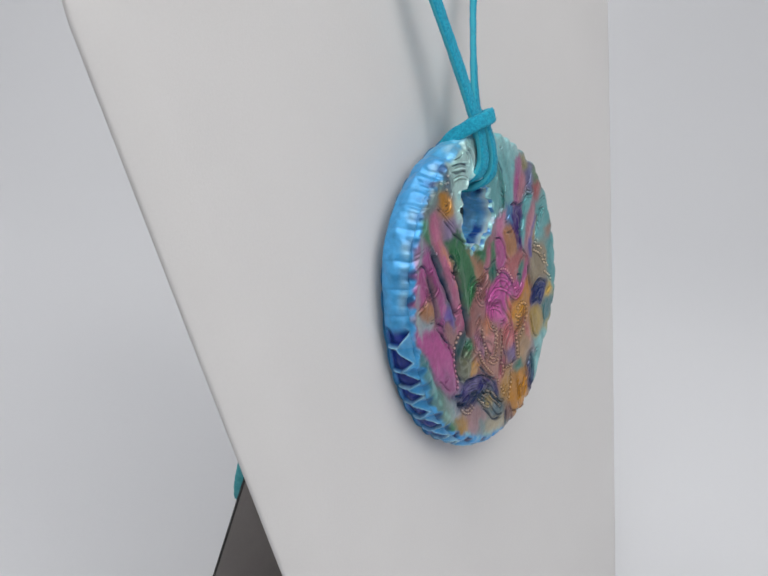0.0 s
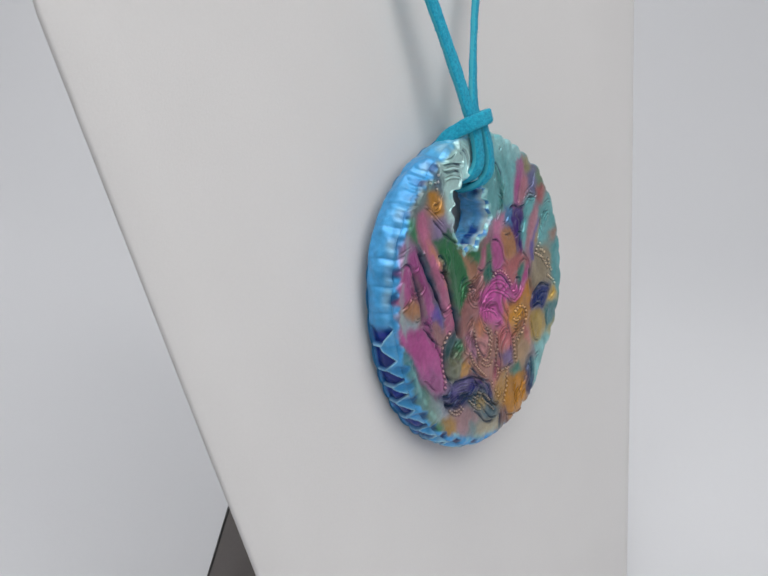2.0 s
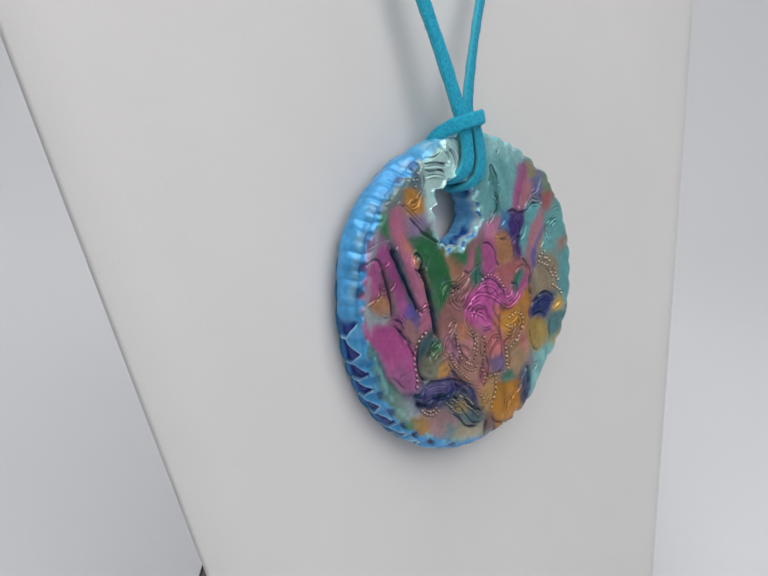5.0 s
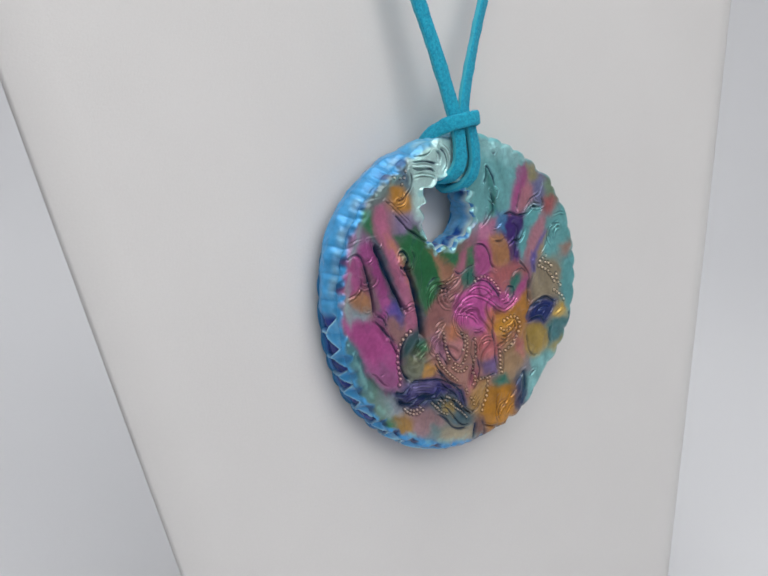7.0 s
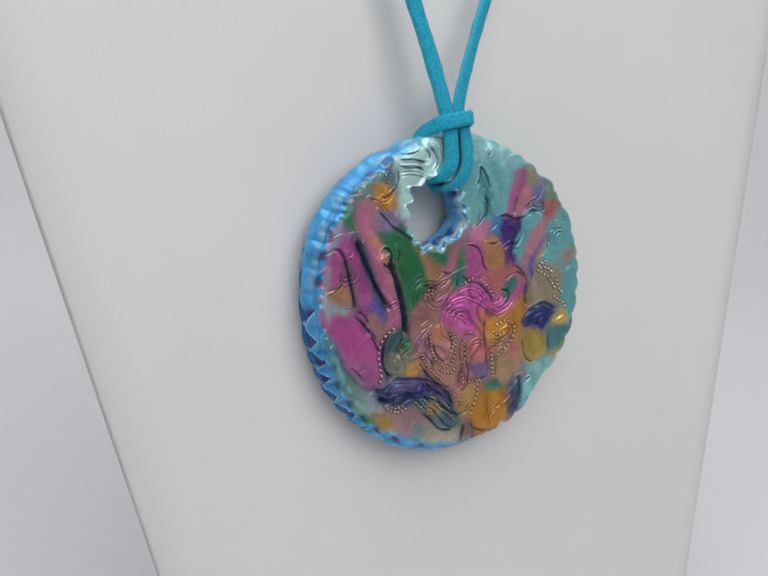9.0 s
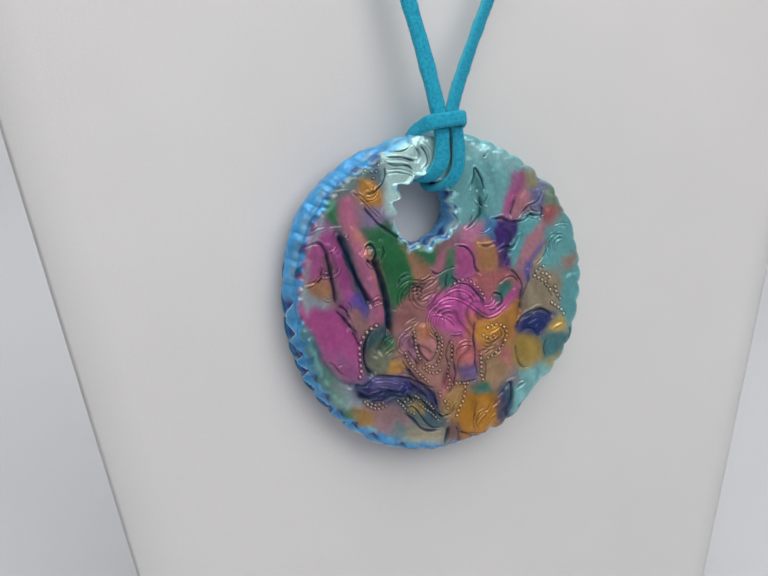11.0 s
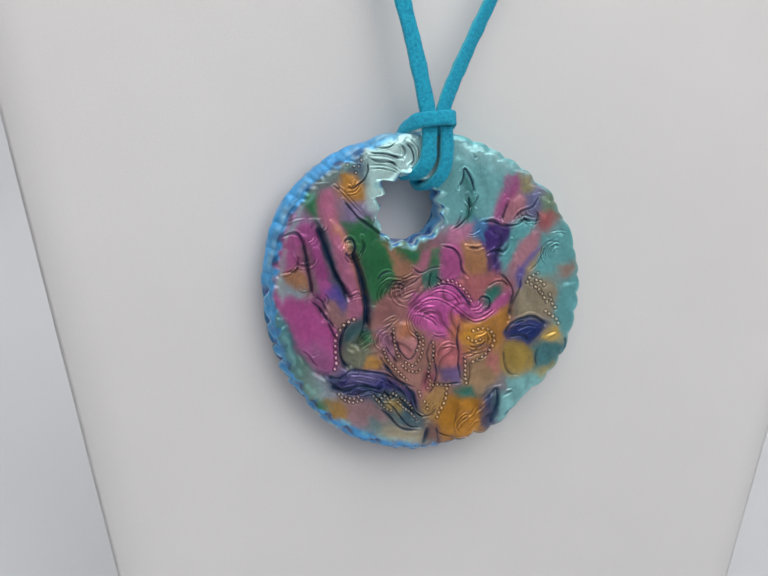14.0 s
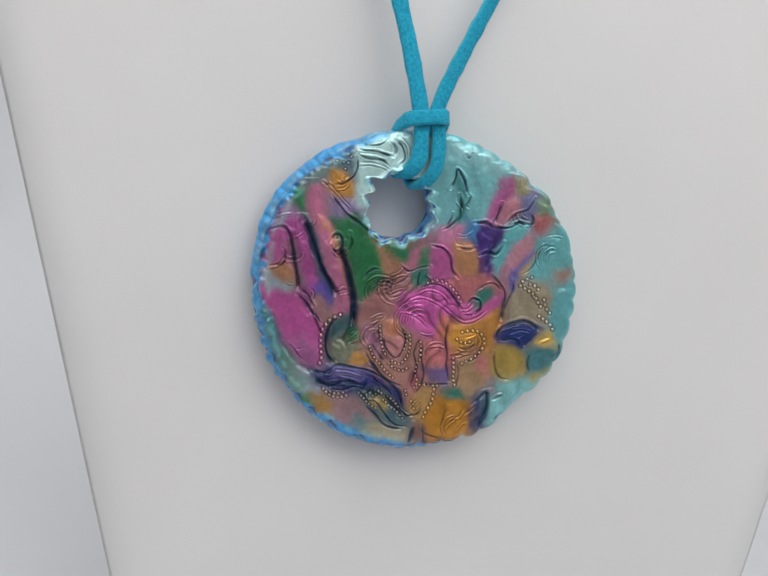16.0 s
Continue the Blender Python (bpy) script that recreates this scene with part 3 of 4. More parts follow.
def stamps():
    # broad soft valleys: shade of the hollows put into the colour
    groove(0.9, 0.5, 0.36, (-19.7, 12), (-18.7, 9.6), (-17.6, 6.8), (-16.6, 4.3), (-15, 1.5), (-14.2, -0.6))
    groove(0.85, 0.5, 0.4, (-13.9, 7.8), (-12.8, 5.1), (-11.7, 1.8), (-11.1, -1.5), (-10.8, -5.3))
    groove(0.7, 0.4, 0.36, (-22.2, 9.6), (-21.4, 6.4), (-20.6, 3.2), (-19.9, 0.3), (-18.2, -2.6))
    groove(0.8, 0.4, 0.4, (-14.9, -5.4), (-15.3, -7.7), (-14.9, -10.7), (-13.7, -12))
    groove(0.8, 0.5, 0.5, (-10.8, -2.8), (-11.1, -4.9), (-12.1, -7), (-13.5, -8.2))
    groove(0.9, 0.4, 0.45, (-17.1, -14.9), (-13.8, -15.9), (-9.5, -16.1), (-5.1, -18), (-1.6, -21.3))
    groove(0.7, 0.4, 0.4, (15.3, 0.2), (15, -2.4), (14.9, -4.6))
    groove(0.7, 0.4, 0.4, (11.1, 11.3), (12.9, 9.6), (12.2, 7.1), (11.5, 4.5))
    groove(0.7, 0.4, 0.4, (11.2, -22.8), (12.9, -20.6), (13.3, -17.9))
    groove(0.7, 0.3, 0.35, (-24.6, -4.2), (-22.9, -7.9), (-20.5, -11.4), (-17.6, -13.2))
    groove(0.22, 0.5, 0.8, (-25.6, 10.6), (-23.8, 11.2), (-22.5, 10.6), (-21.7, 8.4), (-21, 4.8), (-20.3, 0.7))
    groove(0.2, 0.4, 0.5, (-23.3, 7.9), (-22.7, 7.1), (-23.1, 5.2), (-24.7, 4.7))
    groove(0.42, 0.8, 0.95, (-19.7, 12.4), (-18.7, 10), (-17.6, 7.2), (-16.6, 4.6), (-15.2, 2.1), (-14.2, 0.1))
    groove(0.46, 0.9, 0.97, (-13.9, 8.2), (-12.8, 5.5), (-11.7, 2.2), (-11.1, -1.1), (-10.9, -4.9))
    groove(0.2, 0.5, 0.7, (-15.4, 16.5), (-12.9, 13.7), (-10.2, 11.7), (-7.4, 9.6), (-5.3, 9.1))
    groove(0.2, 0.5, 0.9, (-15.2, 9), (-14.9, 10), (-14, 10.1), (-13.4, 9.2), (-13.6, 7.8), (-14.5, 7.4), (-15.2, 8.2))
    groove(0.2, 0.4, 0.6, (-12.2, 10.4), (-11.8, 8.8), (-12.6, 7.2))
    groove(0.18, 0.5, 0.85, (-11.4, 23.4), (-9.9, 22.7), (-7.4, 22.6), (-6.2, 21.6))
    groove(0.2, 0.5, 0.9, (-11.2, 24.1), (-8.7, 24), (-6.6, 23.5), (-5.6, 23.2))
    groove(0.18, 0.5, 0.9, (-6.1, 25.6), (-5, 24.5), (-5.4, 23.2))
    groove(0.2, 0.5, 0.95, (-5.2, 25.9), (-4, 24.8), (-3.5, 23), (-4.4, 21.8))
    groove(0.14, 0.4, 0.7, (-10, 24.9), (-7.9, 25.1), (-6.7, 25.9))
    groove(0.2, 0.5, 0.8, (-11.5, 22.9), (-11.3, 21.3), (-11.9, 19.9), (-13.2, 18.8), (-14.7, 18.3))
    groove(0.2, 0.4, 0.7, (-16.9, 18.6), (-15.5, 18))
    groove(0.22, 0.5, 0.9, (4.6, 18.3), (5.3, 20), (5.5, 21.5), (6.6, 20.2), (7.3, 18.3), (7.6, 17.3))
    groove(0.2, 0.5, 0.8, (6.2, 17.3), (6.6, 15.5), (6.4, 13.8), (5.3, 12.5), (3.6, 11.3))
    groove(0.18, 0.4, 0.7, (7.6, 17.3), (8.1, 17), (7.8, 16.1), (7.5, 15.5), (8, 15.1))
    groove(0.16, 0.4, 0.6, (5.2, 14.2), (4.8, 13), (4, 11.7))
    groove(0.2, 0.4, 0.7, (6.7, 24), (7.3, 23.5), (7.9, 24.2))
    groove(0.22, 0.5, 0.85, (2, 8.6), (4, 8.1), (5.2, 6.7), (5.6, 4.6), (6.7, 3.3))
    groove(0.2, 0.4, 0.6, (6.4, 8.5), (8.2, 8.1), (9.5, 8.4))
    groove(0.22, 0.5, 0.75, (9.1, 12.6), (11, 12.8), (12.8, 12), (15.5, 12), (17, 12.8), (18.2, 12.2))
    groove(0.22, 0.5, 0.8, (12.6, 12.6), (13.3, 14.7), (13.6, 16.2))
    groove(0.2, 0.45, 0.7, (14.6, 12.6), (16.4, 14.3), (18.4, 15.1), (19.5, 17.2))
    groove(0.2, 0.45, 0.6, (18.7, 11.7), (19.4, 13.4), (18.9, 14.7))
    groove(0.22, 0.5, 0.7, (10.2, 7.1), (11.7, 7.8), (13.3, 7.5), (14.6, 9.2))
    groove(0.22, 0.5, 0.7, (12.6, 3.7), (14.3, 2.4), (15.5, 0.2), (15.1, -2), (14.9, -4.2))
    groove(0.24, 0.55, 0.75, (16.8, 2.8), (16.7, 1), (15.8, -0.9), (15.1, -2.4))
    groove(0.16, 0.4, 0.6, (21, 7.7), (20, 5.3), (18.3, 4))
    groove(0.16, 0.4, 0.5, (22.9, 9.4), (21.3, 8.8), (20.7, 7))
    groove(0.3, 0.6, 0.9, (14, -7.7), (14.8, -5.8), (17, -4.7), (19.7, -4.3), (22.2, -5.9))
    groove(0.2, 0.5, 0.9, (14.9, -7.7), (17.7, -7.6), (19.2, -9.1))
    groove(0.2, 0.5, 0.8, (19.1, -8.9), (20.9, -7.1), (21.7, -5.9))
    groove(0.16, 0.4, 0.7, (16.5, -6.5), (18.5, -5.8), (20.3, -6.2))
    groove(0.2, 0.4, 0.6, (14.1, -9.9), (14.5, -12.6), (15.5, -14.4), (17.2, -14.9))
    groove(0.2, 0.4, 0.6, (20.8, -9.8), (20.4, -11.9), (20.9, -13.7))
    groove(0.24, 0.5, 0.9, (25.9, -8), (26.2, -9.8), (25.6, -10.9))
    groove(0.22, 0.5, 0.9, (14.7, -22.5), (15.8, -21.4), (17.2, -21.1))
    groove(0.2, 0.4, 0.6, (14.2, -18.6), (15.6, -18.1), (16.6, -17.4))
    groove(0.3, 0.6, 0.95, (10.8, -19.3), (12.4, -17.9), (13.3, -17.3), (13.6, -19.7), (12.7, -21.9), (12, -23.5))
    groove(0.2, 0.5, 0.7, (2.2, -24.3), (4.5, -25.3), (7.7, -26.1), (10.4, -25))
    groove(0.2, 0.4, 0.5, (5.3, -23.4), (5.8, -20.7), (6.5, -19.7))
    groove(0.22, 0.5, 0.8, (-17.8, -3.9), (-17, -5.3), (-16.3, -6.9))
    groove(0.2, 0.5, 0.85, (-20.6, 0), (-19.1, -1.4), (-17.8, -3.1), (-16.4, -5))
    groove(0.2, 0.5, 0.8, (-20, 0.7), (-18.7, -0.3), (-17.8, -2))
    groove(0.16, 0.35, 0.5, (-22.2, -8.2), (-21, -9.1), (-19.9, -10.6), (-18.9, -11.2))
    groove(0.16, 0.35, 0.6, (-20.7, -9.4), (-19.3, -9.1))
    groove(0.2, 0.55, 0.9, (-14.1, -4), (-15.2, -6.1), (-15.5, -8.6), (-15.1, -10.5), (-13.9, -12))
    groove(0.22, 0.5, 0.9, (-17.6, -12.9), (-15.5, -13.5), (-13.4, -12.2), (-10.4, -12.7), (-7.7, -13.3), (-5.2, -14.6), (-2.7, -16.8), (-1.7, -19.5))
    groove(0.34, 0.6, 0.97, (-17.2, -14.3), (-14.6, -15.9), (-12.1, -15.1), (-9.1, -15.7), (-8, -14.8))
    groove(0.2, 0.5, 0.85, (-14.6, -16.3), (-12.5, -16.6), (-10.3, -16.1), (-8.2, -16.6))
    groove(0.18, 0.45, 0.8, (-7.4, -13.8), (-6.1, -15.3), (-4.3, -16.7), (-3.4, -18.1))
    groove(0.16, 0.45, 0.8, (-9.5, -16.5), (-8.4, -17.6), (-7.3, -16.6), (-6.4, -17.7), (-5.3, -16.9))
    groove(0.16, 0.45, 0.8, (-8.5, -18.7), (-6.8, -18.5), (-5, -20.4), (-3, -22.8), (-0.7, -23.3))
    groove(0.2, 0.5, 0.9, (-8.5, -19.2), (-6.3, -21), (-4.5, -23.1), (-1.5, -23.8))
    groove(0.18, 0.45, 0.8, (-5.1, -17.4), (-3.3, -19.4), (-1.5, -21.3))
    groove(0.28, 0.6, 0.97, (0.4, -23), (0.1, -24.7), (-0.3, -26.7))
    groove(0.2, 0.5, 0.8, (1.8, -23), (2.3, -25), (2.7, -26.9))
    groove(0.18, 0.45, 0.85, (-8.8, -9.8), (-7, -12.4), (-4.5, -14.8), (-2, -16.1))
    groove(0.18, 0.45, 0.75, (-8.4, -11.2), (-6.1, -13.6), (-4.2, -15.4))
    groove(0.18, 0.45, 0.8, (-5.8, -7.1), (-5.3, -9), (-3.5, -10.8), (-2.3, -9.5), (-1.9, -7.4), (-2.5, -5.5))
    groove(0.16, 0.4, 0.7, (-7.9, -7.9), (-6.7, -9.7), (-5.3, -11.6))
    groove(0.16, 0.4, 0.6, (0.6, -7.3), (-0.2, -9.9), (0.4, -12.5), (-0.6, -16))
    groove(0.16, 0.4, 0.7, (1.1, -8.2), (1.1, -10.8), (1.7, -13.4), (1.1, -16.1), (0.1, -17.3))
    groove(0.2, 0.45, 0.8, (5.4, -4.4), (5.2, -7.4), (5.7, -10.1), (5.6, -12.3), (6.5, -15.4))
    groove(0.2, 0.5, 0.9, (1.8, -15.6), (4.1, -15.6), (6.3, -15.6))
    groove(0.16, 0.4, 0.7, (7.5, -11.4), (7.8, -13.7), (7.7, -15.9))
    groove(0.18, 0.45, 0.7, (8.4, -11.9), (10.6, -11.1), (11.8, -8.9))
    groove(0.16, 0.4, 0.6, (5.6, -10.5), (8.2, -10), (10.9, -8.5))
    groove(0.2, 0.45, 0.8, (0.2, 1.2), (2.3, 2.1), (4.5, 1.6), (6.2, -0.1), (7.8, -2.3))
    groove(0.16, 0.4, 0.7, (-3.4, 5.1), (-1.8, 4.2), (0, 4.8), (1.8, 5))
    groove(0.16, 0.4, 0.6, (0.1, 4.5), (-0.2, 2.5), (0.2, 1.2))
    groove(0.16, 0.4, 0.7, (1.5, 4.1), (1.1, 3.3), (1.9, 2.7), (1.4, 1.9))
    groove(0.18, 0.45, 0.8, (-9.5, 2.9), (-8.9, 3.9), (-7.6, 4.5), (-6.6, 4.3))
    groove(0.16, 0.4, 0.7, (-7.9, 1.4), (-6.7, 2.6), (-5.3, 2.2), (-4, 3))
    groove(0.16, 0.4, 0.6, (-6.2, 0.5), (-4.8, 1.5), (-2.9, 2.5), (-1.6, 3.8))
    groove(0.16, 0.4, 0.6, (-4.9, -0.5), (-3.2, 0), (-1.7, 1.3))
    groove(0.2, 0.5, 0.9, (8.7, -1.6), (9.5, -0.4), (10.9, -0.8), (11, -2.2), (9.9, -2.9))
    groove(0.16, 0.4, 0.7, (7.9, -3.2), (9.7, -3.2), (11, -2.2))
    groove(0.16, 0.4, 0.6, (-17.9, 0.3), (-18.7, -0.6), (-18.4, -1.4))
    groove(0.16, 0.35, 0.6, (-14.6, -0), (-13, 0.8), (-11.7, 0.6))
    groove(0.16, 0.35, 0.5, (-8.1, -5.8), (-6.5, -4.4), (-5.6, -3.7))
    groove(0.16, 0.35, 0.6, (-7.2, -7.1), (-6.6, -6.1), (-6.7, -8))
    groove(0.2, 0.4, 0.6, (-1.9, -20.4), (-0.6, -21.3), (1, -21), (2, -19.6))
    groove(0.2, 0.4, 0.6, (10.3, 1.1), (11.6, 2), (13.4, 2.3), (14.8, 1.1))
    ridge(0.18, 0.5, (-25.6, 4.3), (-24.1, 4.7), (-22.6, 6.1))
    ridge(0.16, 0.4, (-21.6, 9.6), (-20.8, 9.7), (-20.1, 10.3))
    ridge(0.16, 0.4, (-19.2, 11.4), (-18.4, 11.7), (-18.1, 12.4))
    ridge(0.16, 0.4, (-15.2, 7.8), (-14, 6.5), (-12.7, 7), (-12.1, 8.2))
    ridge(0.18, 0.5, (-15.1, 17.5), (-13.4, 17.7), (-12.4, 19.1))
    ridge(0.16, 0.4, (-14.8, 19.1), (-13.7, 18.6), (-12.9, 19.6))
    ridge(0.16, 0.4, (-24.6, 12.7), (-23.2, 13.3), (-21.6, 13.5))
    ridge(0.18, 0.5, (-10.9, 23.4), (-8.3, 23.2), (-6.6, 22.7))
    ridge(0.18, 0.5, (-11.1, 21.8), (-9.1, 21.9), (-7, 21.4), (-6.1, 20.8))
    ridge(0.18, 0.5, (-4.6, 26.3), (-3.2, 25), (-2.8, 23))
    ridge(0.18, 0.45, (-5.7, 25), (-5.7, 24))
    ridge(0.16, 0.4, (-16.9, 19.1), (-14.6, 16.9), (-12.3, 14.5))
    ridge(0.16, 0.5, (6.3, 10.6), (7.6, 10.5), (8.9, 11.3))
    ridge(0.16, 0.4, (5.5, 16.3), (6.7, 14.6), (5.7, 12.8))
    ridge(0.16, 0.4, (-22.4, 2.2), (-21.8, 1.7), (-20.8, 1.9))
    ridge(0.18, 0.5, (-9.1, 2.2), (-7.7, 3.2), (-6.2, 3.3), (-4.9, 2.8))
    ridge(0.16, 0.45, (-8.2, 1.2), (-6.9, 2), (-5.8, 1.7))
    ridge(0.16, 0.45, (-5.3, -0), (-3.9, 0.8), (-2.2, 1.3))
    ridge(0.18, 0.5, (-2.6, -2.1), (-1, -0.6), (1.1, -0.3), (3.4, -1.2), (5.2, -2.4), (7, -3.8))
    ridge(0.18, 0.5, (-3.1, -2.9), (-1.4, -3), (0.6, -3.9), (1.8, -5.2))
    ridge(0.18, 0.5, (-0.2, 0.4), (1.9, 1.1), (4.2, 0.3), (5.7, -1.4))
    ridge(0.2, 0.55, (6.6, -3.6), (8.4, -4.5), (10.6, -3.9), (12.3, -2.6))
    ridge(0.18, 0.5, (7.4, -2.5), (9, -2.3), (9.8, -1.3))
    ridge(0.16, 0.45, (-5.2, 2.6), (-3.3, 3.4), (-1.6, 3.6))
    ridge(0.16, 0.45, (-4, -1.2), (-2.5, -0.2))
    ridge(0.16, 0.45, (-8.2, -4.1), (-6.9, -3.3), (-5.7, -3.1))
    ridge(0.16, 0.45, (-8.5, -5.2), (-7.3, -4.6), (-6, -4.2))
    ridge(0.16, 0.4, (0.4, -6.3), (1.9, -6.8), (3.2, -6.5))
    ridge(0.16, 0.45, (2, -8.9), (3.7, -8.8), (5.2, -9))
    ridge(0.18, 0.5, (5.9, -11), (8.3, -10.5), (10.5, -9.3), (11.5, -8.1))
    ridge(0.18, 0.5, (8.6, -7.5), (9.9, -7.1), (10.8, -6.5))
    ridge(0.18, 0.5, (7.7, -8.8), (9.5, -8.6), (10.8, -7.8))
    ridge(0.18, 0.5, (5.8, -24), (7.1, -22.6), (8.6, -21.6), (9.4, -20.2))
    ridge(0.18, 0.5, (8.1, -24.1), (9.2, -22.9), (10.3, -22.6))
    ridge(0.18, 0.5, (9.3, -21.6), (10.6, -20.6), (11.5, -19.7))
    ridge(0.16, 0.5, (4.1, -25.3), (6.4, -25.8), (8.6, -25.6))
    ridge(0.16, 0.4, (-12.3, -7.5), (-11.7, -6.3), (-10.5, -5.7))
    ridge(0.16, 0.4, (-12.6, -8.3), (-11.3, -7.3), (-10.1, -6.2))
    ridge(0.16, 0.4, (-12.1, -8.8), (-10.8, -8), (-9.9, -7.4))
    ridge(0.16, 0.45, (-14.2, -0.4), (-12.9, 0.1), (-11.5, 0.2))
    ridge(0.16, 0.45, (-14.2, 0.6), (-13, 1.3), (-11.9, 1.1))
    ridge(0.16, 0.45, (-16.8, -13.3), (-14.7, -13.9), (-13.8, -12.7))
    ridge(0.14, 0.4, (-13.8, -13.2), (-11.7, -13.3), (-9.1, -14.1))
    ridge(0.14, 0.4, (-13.5, -13.9), (-11.7, -14.3), (-9.7, -14.8))
    ridge(0.14, 0.4, (-9.1, -13.9), (-6.9, -14.9), (-5.2, -16))
    ridge(0.14, 0.4, (-15.5, -15.2), (-13.8, -14.8), (-11.9, -14.7))
    ridge(0.14, 0.4, (-7.8, -15.7), (-6.4, -17.2), (-5.2, -15.8))
    ridge(0.14, 0.4, (-8.6, -17.1), (-7.5, -18.2), (-6.2, -17.2))
    ridge(0.18, 0.5, (-7.9, -11.8), (-6.1, -13.3), (-4.8, -14.6))
    ridge(0.18, 0.5, (-2.7, -17.8), (-1.7, -20.2), (0.1, -21.5))
    ridge(0.14, 0.4, (-0.6, -20.2), (0.4, -18.9), (1.2, -18))
    ridge(0.14, 0.4, (0.5, -20.6), (1.3, -19.4), (2.2, -18.8))
    ridge(0.14, 0.4, (0.1, -21.3), (1.3, -20.3))
    ridge(0.16, 0.4, (14.9, -7), (16.6, -5.4), (18.9, -5.1))
    ridge(0.16, 0.4, (17.7, -7.8), (19.4, -6.6))
    ridge(0.2, 0.55, (22.2, -8.2), (23.4, -7.6), (24.2, -7.4))
    ridge(0.2, 0.5, (14.6, -17.7), (15.7, -17.4), (16.5, -17.6))
    ridge(0.16, 0.5, (15.1, -21.9), (16.1, -21.4))
    ridge(0.16, 0.4, (18.8, 13), (17, 13.4), (15.4, 12.6))
    ridge(0.16, 0.4, (21.9, 10.5), (23.7, 10.8), (25.2, 10.5))
    ridge(0.16, 0.4, (21.7, 7.9), (23, 8.8), (24.1, 8.3))
    ridge(0.16, 0.4, (-17.8, -2.6), (-17.2, -4), (-16.2, -4.7))
    ridge(0.16, 0.4, (-18.7, 1.1), (-17.9, 0.2), (-18.1, -1))
    ridge(0.16, 0.4, (-2.6, 5.1), (-3.8, 3.8), (-5.2, 3.3))
    beads(0.34, 0.98, (-13.2, -3.5), (-14.6, -4.2), (-15.5, -5.2), (-16.2, -6.5), (-16.3, -8.1), (-16.2, -9.6), (-16.1, -10.9), (-16.5, -12.1))
    beads(0.27, 0.76, (-15.6, -16.3), (-14.6, -17.3), (-13, -17.9), (-11.3, -17.5))
    beads(0.27, 0.76, (-14.4, -16.8), (-13.3, -17.2), (-12, -16.9))
    beads(0.25, 0.72, (-8, -8.8), (-7.3, -10.5), (-6, -12.1), (-4.6, -13.6), (-3.3, -14.8))
    beads(0.25, 0.72, (-6.4, -5.3), (-6.2, -7.1), (-5.8, -9), (-5, -10.6))
    beads(0.25, 0.72, (-4.5, -11.9), (-3.4, -12.8), (-2, -13.1), (-1.1, -12.5))
    beads(0.25, 0.72, (-4, -11.3), (-2.9, -12), (-1.9, -11.4), (-1.2, -10), (-1, -8.1), (-1.2, -6.7))
    beads(0.25, 0.76, (-2.1, -6.4), (-1.6, -7.7), (-2.1, -9.4))
    beads(0.27, 0.8, (0.8, -8), (1, -9.5), (0.9, -11.2))
    beads(0.25, 0.76, (0.4, -11.8), (0.2, -13.8), (0.6, -15.2), (-0.2, -16.7))
    beads(0.25, 0.7, (-8.6, -17.9), (-7.7, -17.1), (-6.8, -17.7), (-6, -16.8), (-5.1, -17.6))
    beads(0.25, 0.7, (-5.1, -18.4), (-4, -19.5), (-2.7, -20.5), (-1.6, -21.8))
    beads(0.25, 0.7, (-4.4, -17.8), (-3.2, -18.7), (-2, -20.2))
    beads(0.25, 0.7, (-9.5, -17), (-8.4, -18.3), (-7.2, -19.4), (-5.9, -20))
    beads(0.28, 0.85, (1.5, 2.2), (3.2, 2.7), (4.7, 2.2), (6, 1.2), (6.9, 0.1), (7.5, -1))
    beads(0.3, 0.92, (8.1, -6.3), (9.4, -6), (10.7, -6.1), (11.8, -6.9), (12.2, -8.1), (11.7, -9.5), (10.7, -10.6), (9.2, -11.6), (7.7, -12.1))
    beads(0.28, 0.85, (7.2, -7.5), (8.4, -8.2), (9.7, -7.9))
    beads(0.28, 0.8, (1.1, -15.7), (2.3, -15.6), (3.6, -15.8), (5, -16))
    beads(0.3, 0.9, (3.7, -16.5), (3.6, -18.1), (3.1, -19.5), (2.4, -20.7), (2, -22.1))
    beads(0.25, 0.76, (-0.2, -18.7), (0.4, -19.6), (0.1, -20.6))
    beads(0.25, 0.76, (-1.3, -16.8), (-0.9, -18.2))
    beads(0.3, 0.8, (6.8, -11), (7, -12.8), (7, -14.5), (7.4, -15.9))
    beads(0.3, 0.9, (18.4, 2.7), (19.5, 3.2), (20.6, 3.6))
    beads(0.32, 0.9, (18.1, 1.9), (19.3, 1.2), (20.4, 0.5), (21.3, -0.8), (22.1, -1.9))
    beads(0.32, 0.9, (19.8, 2.2), (20.9, 1.8), (21.7, 0.8))
    beads(0.32, 0.9, (22.5, -0.5), (23, -1.9), (23.8, -2.9))
    beads(0.32, 0.9, (21.8, -3.4), (23, -4.2), (24, -4.9), (24.6, -6))
    beads(0.3, 0.85, (20.6, 0.1), (21.4, -0.1))
    beads(0.25, 1.1, (-14.8, 22.1), (-12.8, 21.8))
    beads(0.25, 1.1, (-12.5, 22.9), (-13.4, 20.9))


